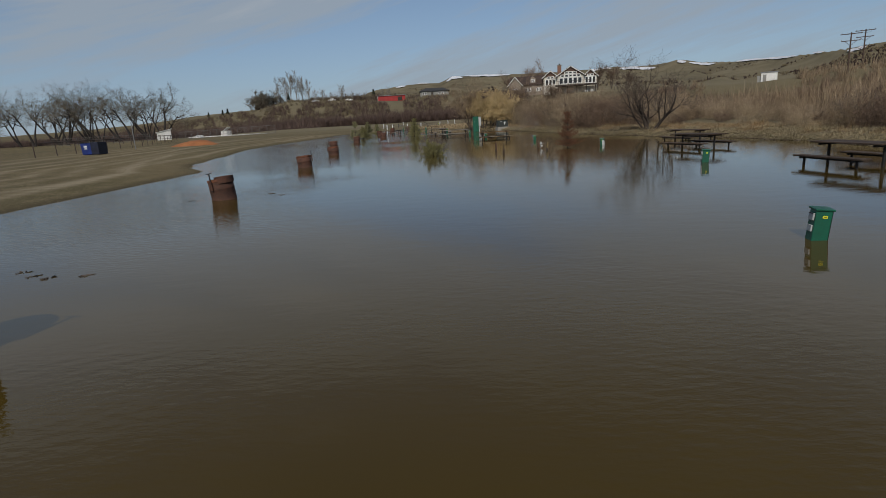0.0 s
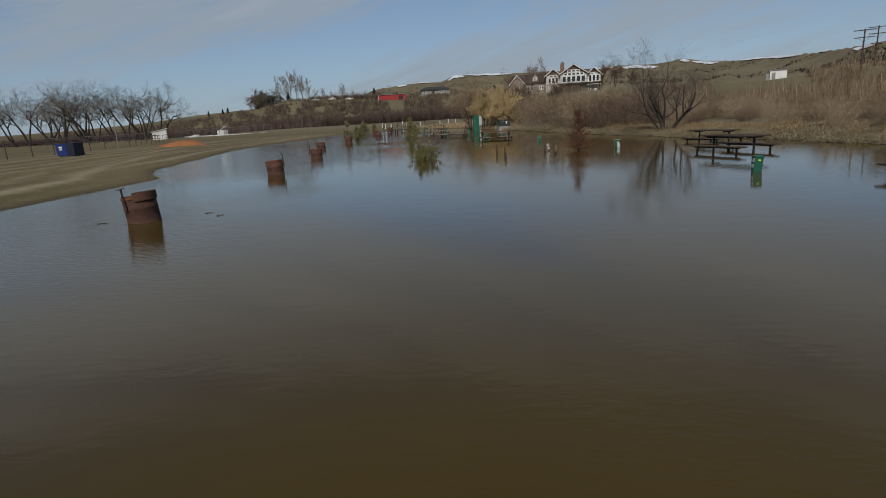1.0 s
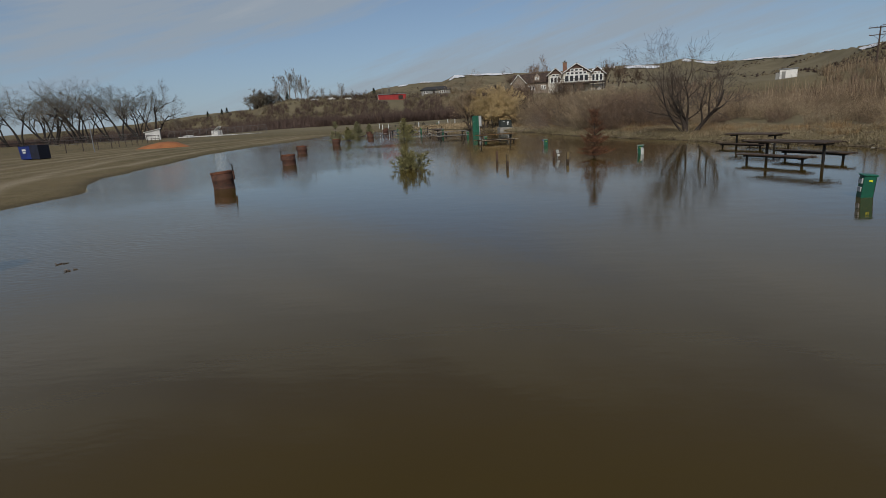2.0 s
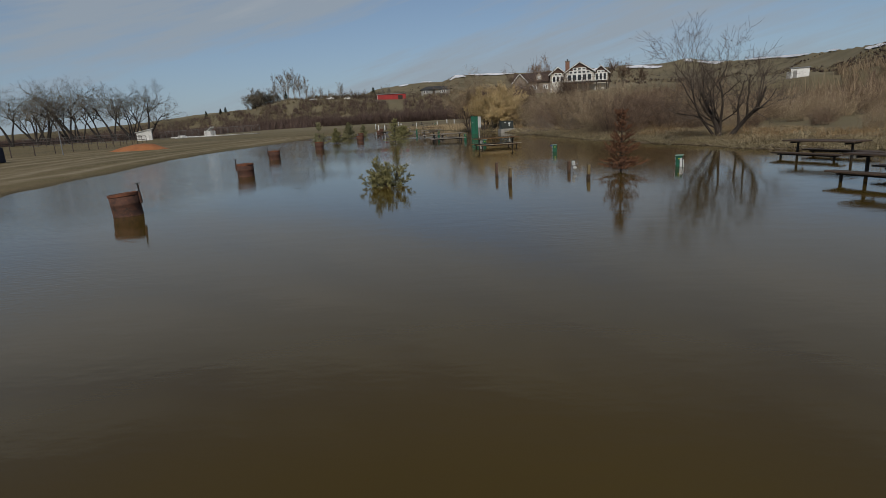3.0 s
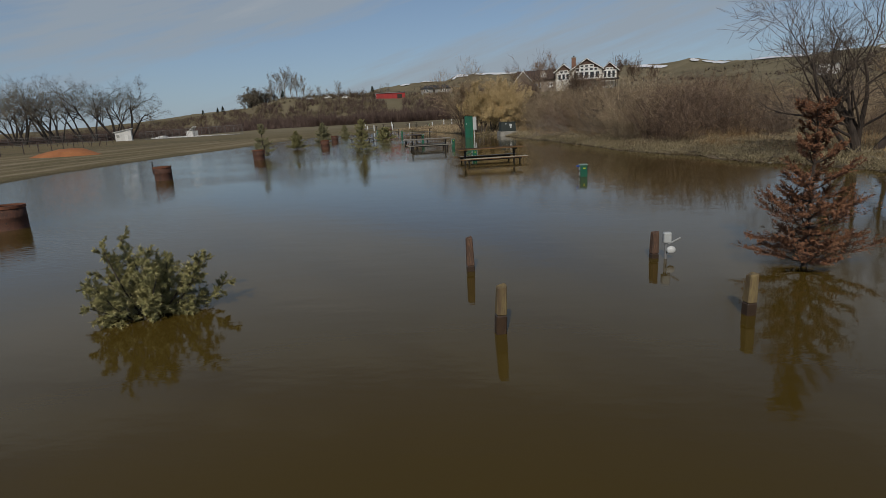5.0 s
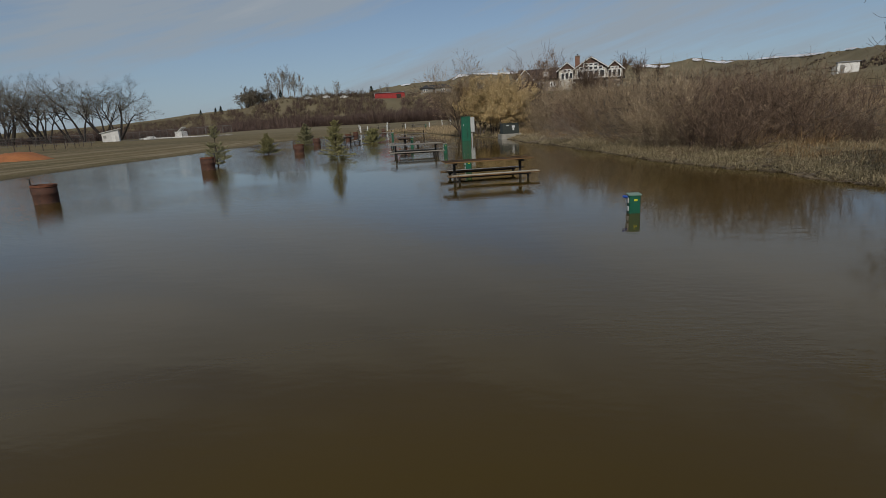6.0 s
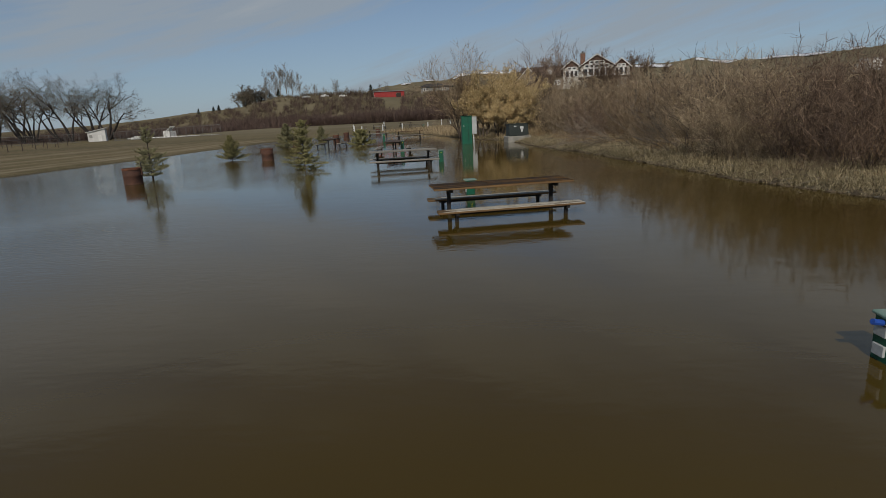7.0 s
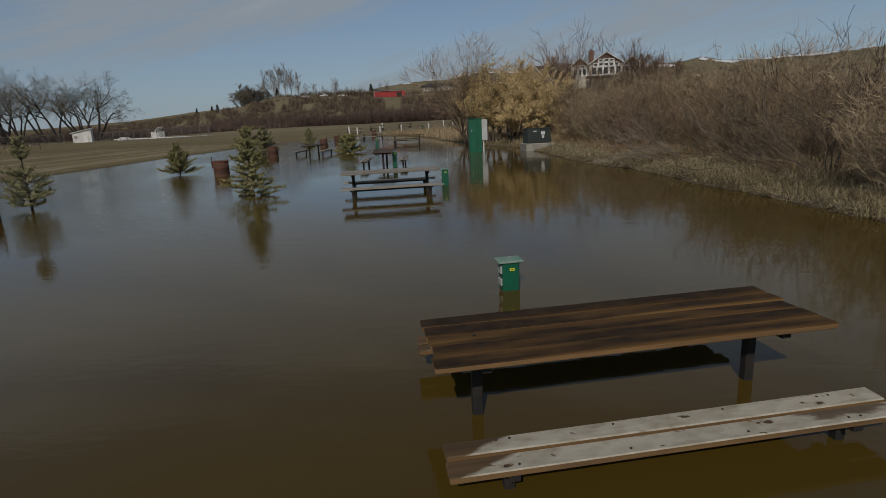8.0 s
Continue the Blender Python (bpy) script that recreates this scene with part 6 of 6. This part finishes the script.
def grey_house():
    x, y = -19.0, 333.0
    t = thing("grey_house", (x, y, hz(x, y)), "low grey house with dark hip roof on the bluff", "house", turn=4)
    t.scale = (1.3, 1.3, 1.25)
    part("wall", boxed((13, 7, 3.2), (0, 3.5, 1.0)), M_SIDING_GREY, t)
    bm = bmesh.new()
    v = [bm.verts.new(p) for p in ((-7.2, -0.7, 2.5), (7.2, -0.7, 2.5), (7.2, 7.7, 2.5), (-7.2, 7.7, 2.5), (-4.2, 3.5, 4.1), (4.2, 3.5, 4.1))]
    for q in ((0, 1, 5, 4), (2, 3, 4, 5), (1, 2, 5), (3, 0, 4), (0, 3, 2, 1)):
        bm.faces.new([v[i] for i in q])
    part("roof", bm, M_ROOF_GREY, t)
    window(t, -4.5, 0, 0.9, 2.0, 1.2, 2, 1)
    window(t, 3.0, 0, 0.9, 2.6, 1.2, 3, 1)
    part("door", boxed((1.0, 0.06, 2.0), (-1.0, -0.04, 1.0)), M_DARK, t)


grey_house()


# ---- white cabin and power poles on the slope ----
cx, cy = 68.6, 126.6
cabin = thing("white_cabin", (cx, cy, hz(cx, cy)), "small white cabin on the grassy slope", "cabin", turn=-27)
cabin.scale = (0.98, 0.98, 1.0)
part("wall", boxed((3.3, 2.6, 2.3), (0, 1.3, 0.9)), M_WHITE, cabin)
bm = boxed((3.6, 3.0, 0.18), (0, 1.3, 2.12), 0.02)
part("roof", bm, M_GALV, cabin)
part("door", boxed((0.7, 0.05, 1.7), (-0.9, -0.03, 0.75)), M_SIDING_GREY, cabin)
part("annex", boxed((0.8, 1.6, 1.7), (-2.0, 1.2, 0.6)), M_SIDING_GREY, cabin, "grey lean-to")


def power_pole(x, y, top, turn):
    z = hz(x, y) - 0.3
    t = thing("power_pole", (x, y, z), "weathered wooden power pole with two crossarms", "power pole", "power poles", turn=turn)
    h = top - z
    part("pole", rod(bmesh.new(), (0, 0, 0), (0, 0, h), 0.17, 0.11, 10), M_POLE, t)
    for dz, w in ((0.25, 3.4), (1.5, 3.0)):
        arm = part("crossarm", boxed((w, 0.12, 0.14), (0, -0.14, h - dz), 0.01), M_POLE, t)
        for k in (-1, -0.4, 0.4, 1):
            part("insulator", rod(bmesh.new(), (k * w / 2 * 0.95, -0.14, h - dz + 0.07), (k * w / 2 * 0.95, -0.14, h - dz + 0.28), 0.05, 0.03, 6), M_GREYBOX, arm)
    for s in (-1, 1):
        part("brace", rod(bmesh.new(), (0, -0.14, h - 2.4), (s * 0.9, -0.14, h - 1.55), 0.03), M_POLE, t)
    return t


power_pole(72.5, 106.1, 13.2, -34)
power_pole(83.0, 117.9, 14.9, -34)
bm = bmesh.new()
for k in (-1.5, -0.6, 0.6, 1.5):
    c, s_ = math.cos(radians(-34)), math.sin(radians(-34))
    a, b = Vector((72.5 + k * c, 106.1 + k * s_, 13.2)), Vector((83.0 + k * c, 117.9 + k * s_, 14.9))
    last = a
    for i in range(1, 9):
        q = a.lerp(b, i / 8) - Vector((0, 0, 0.5 * 4 * (i / 8) * (1 - i / 8)))
        rod(bm, last, q, 0.018, sides=4)
        last = q
whole("power_line", bm, M_STEEL, "dark overhead wires slung between the power poles", "wire")


# ---- west field: dumpster, fences, sand heap, shed, pool yard ----
def dumpster():
    t = thing("dumpster", (-34.7, 42.6, hz(-34.7, 42.6)), "blue steel dumpster with dark side on the brown field", "dumpster", turn=-8)
    t.scale = (0.82, 0.7, 0.95)
    bm = boxed((1.25, 1.5, 1.05), (-0.55, 0, 0.58), 0.02)
    for v in bm.verts:
        if v.co.z < 0.3:
            v.co.y *= 0.85
    part("body", bm, M_BLUE, t)
    # right half in a darker navy than the left
    part("side_bin", boxed((0.95, 1.5, 1.12), (0.56, 0.02, 0.60), 0.02), M_BLUEDARK, t, "dark navy half")
    part("lid", boxed((1.3, 1.55, 0.06), (-0.55, 0, 1.14), 0.01), M_BLUEDARK, t)
    part("sign_plate", boxed((0.42, 0.012, 0.16), (-0.55, -0.758, 0.80)), M_LABELWHITE, t, "white sign bars")
    part("sign_plate", boxed((0.36, 0.012, 0.10), (-0.55, -0.752, 0.60)), M_LABELWHITE, t, "white sign bars")
    for s in (-1, 1):
        part("foot", boxed((0.10, 1.3, 0.10), (0.9 * s, 0, 0.03)), M_STEEL, t)
    part("lift_pocket", boxed((0.08, 1.0, 0.14), (-1.2, 0, 0.72), 0.01), M_BLUE, t)


dumpster()


def fence(name, a, b, spacing, tall, rails, m_post, label, r=0.048, mesh=None):
    a, b = Vector((*a, 0)), Vector((*b, 0))
    n = max(1, round((b - a).length / spacing))
    t = thing(name, (a.x, a.y, 0), label, "fence")
    tops = []
    for k in range(n + 1):
        p = a.lerp(b, k / n) - a
        z = hz(p.x + a.x, p.y + a.y)
        part("post", rod(bmesh.new(), (p.x, p.y, z - 0.1), (p.x + 0.02 * math.sin(k * 5), p.y, z + tall), r, sides=6), m_post, t)
        tops.append(Vector((p.x, p.y, z)))
    for f in rails:
        for p, q in zip(tops, tops[1:]):
            part("rail", rod(bmesh.new(), p + Vector((0, 0, tall * f)), q + Vector((0, 0, tall * f)), r * 0.9, sides=5), m_post, t)
    if mesh:
        bm = bmesh.new()
        for p, q in zip(tops, tops[1:]):
            m = max(2, int((q - p).length / 0.45))
            for i in range(m):
                for g, h in ((i / m, (i + 1) / m), ((i + 1) / m, i / m)):
                    rod(bm, p.lerp(q, g) + Vector((0, 0, 0.05)), p.lerp(q, h) + Vector((0, 0, tall)), 0.012, sides=3)
        part("wire_mesh", bm, mesh, t)
    return t


fence("pipe_fence", (-40, 42), (-46.5, 70), 4.2, 1.3, (0.98,), M_RUSTPIPE, "brown pipe fence with thin top rail along the field")
fence("pipe_fence", (-46.5, 70), (-60, 105), 4.2, 1.3, (0.98,), M_RUSTPIPE, "brown pipe fence with thin top rail along the field")
fence("pipe_fence", (-60, 105), (-110, 134), 4.2, 1.3, (0.98, 0.5), M_RUSTPIPE, "brown pipe fence with thin rails across the field")
fence("chain_link_fence", (-84, 152), (-48.6, 131.6), 3.0, 2.0, (0.99, 0.02), M_DULLPIPE, "grey chain-link fence round the pool yard", mesh=M_DULLPIPE)
fence("chain_link_fence", (-118, 146), (-94, 154), 3.0, 2.0, (0.99, 0.02), M_DULLPIPE, "grey chain-link fence beside the white shed", mesh=M_DULLPIPE)

bm = bmesh.new()
n = 40
grid = []
for i in range(n + 1):
    row = []
    for j in range(n + 1):
        u, v = i / n * 2 - 1, j / n * 2 - 1
        d = math.hypot(u, v)
        z = 0.65 * max(0.0, 1 - d * d) * (0.45 + 0.85 * float(vnoise(u * 2.2 + 9, v * 2.2))) + 0.06 * float(vnoise(u * 9, v * 9)) - 0.08 - 0.15 * max(0, d - 0.95)
        row.append(bm.verts.new((u * 3.0, v * 2.0, z)))
    grid.append(row)
for i in range(n):
    for j in range(n):
        bm.faces.new((grid[i][j], grid[i + 1][j], grid[i + 1][j + 1], grid[i][j + 1]))
whole("sand_mound", bm, M_ORANGE, "low mound of orange sand on the brown field", "sand mound", at=(-33.4, 58.7, hz(-33.4, 58.7)))

sx, sy = -89.6, 154.0
shed = thing("white_shed", (sx, sy, hz(sx, sy) - 0.1), "small white wooden shed with sloping roof", "shed", turn=26)
v = [(-2.6, 0, 0), (2.6, 0, 0), (2.6, 0, 3.9), (-2.6, 0, 2.9), (-2.6, 3.4, 0), (2.6, 3.4, 0), (2.6, 3.4, 3.9), (-2.6, 3.4, 2.9)]
shed.scale = (0.72, 0.72, 0.78)
part("wall", mesh_of("wall", v, [(0, 1, 2, 3), (7, 6, 5, 4), (0, 3, 7, 4), (1, 5, 6, 2), (3, 2, 6, 7)]), M_WHITE, shed)
part("roof", boxed((6.4, 4.2, 0.16), (0, 1.7, 3.52), 0.02, Matrix.Rotation(-math.atan2(1.0, 5.2), 4, "Y")), M_WHITE, shed)
part("window", boxed((0.9, 0.06, 0.9), (-1.7, -0.04, 1.7)), M_SIDING_GREY, shed)
part("door", boxed((1.0, 0.06, 2.0), (0.9, -0.04, 1.05)), M_WHITE, shed)

whole("pool_wall", boxed((36, 0.4, 0.24), (0, 0, 0.06), 0.03, pose(0, 0, 0, 0, 0, -27)), M_WHITE, "long low white pool wall behind the fence", "wall", at=(-67, 147.5, hz(-67, 147.5)))
slide = thing("pool_slide", (-69.0, 149.6, hz(-69.0, 149.6)), "white pool cabinet with raised slanted lid", "pool equipment", turn=-27)
part("cabinet", boxed((2.6, 1.6, 1.4), (0, 0, 0.7), 0.05), M_WHITE, slide)
part("lid", boxed((2.2, 1.2, 0.12), (0.4, 0, 1.85), 0.02, Matrix.Rotation(radians(-28), 4, "Y")), M_WHITE, slide)
part("brace", boxed((0.1, 0.1, 1.0), (0.9, 0, 1.6)), M_GALV, slide)
boat = thing("white_tub", (-78, 151.5, hz(-78, 151.5)), "white covered tub in the pool yard", "tub", turn=-27)
part("tub", boxed((3.0, 1.6, 0.5), (0, 0, 0.25), 0.1), M_WHITE, boat)
part("cover", boxed((1.8, 1.2, 0.3), (0.3, 0, 0.6), 0.1), M_WHITE, boat)

wp = whole("white_pole", rod(bmesh.new(), (0, 0, -0.1), (0, 0, 3.0), 0.045, sides=8), M_GALV, "short white marker pole beside the fence", "pole", at=(-38.2, 54.6, hz(-38.2, 54.6)))
rng = random.Random(4)
for k in range(9):
    px, py = rng.uniform(-20, -2), rng.uniform(104, 132)
    ob = whole("marker_post", boxed((0.16, 0.16, 1.0), (0, 0, 0.45), 0.01), M_LABELWHITE, "small white marker post in the far campsite", "post", "white marker posts", at=(px, py, hz(px, py)))


# ---- cars parked along the bluff top ----
def parked_car(x, y, turn, paint, label):
    t = thing("parked_car", (x, y, hz(x, y)), label, "car", "cars on the bluff", turn=turn)
    bm = boxed((4.5, 1.8, 0.72), (0, 0, 0.66), 0.12)
    part("body", bm, paint, t)
    cab_ = boxed((2.5, 1.62, 0.62), (-0.25, 0, 1.30), 0.10)
    for v in cab_.verts:
        if v.co.z > 1.3:
            v.co.x = -0.25 + (v.co.x + 0.25) * 0.72
    part("cabin", cab_, paint, t)
    for s in (-1, 1):
        part("side_window", boxed((1.7, 0.03, 0.36), (-0.25, 0.80 * s, 1.32), 0.0), M_GLASS, t)
        for q in (-1.35, 1.4):
            w = part("wheel", rod(bmesh.new(), (q, 0.72 * s, 0.33), (q, 0.93 * s, 0.33), 0.33, sides=14), M_STEEL, t)
            part("rim", rod(bmesh.new(), (q, 0.92 * s, 0.33), (q, 0.945 * s, 0.33), 0.19, sides=10), M_GREYBOX, w)
    return t


for px, py, turn, paint, label in ((-93.5, 341.0, 12, M_GREYBOX, "grey car parked along the bluff top"), (-83.0, 341.0, -20, M_WHITE, "white car parked along the bluff top"), (-72.4, 341.0, 8, M_WHITE, "white car parked along the bluff top")):
    parked_car(px, py, turn, paint, label)
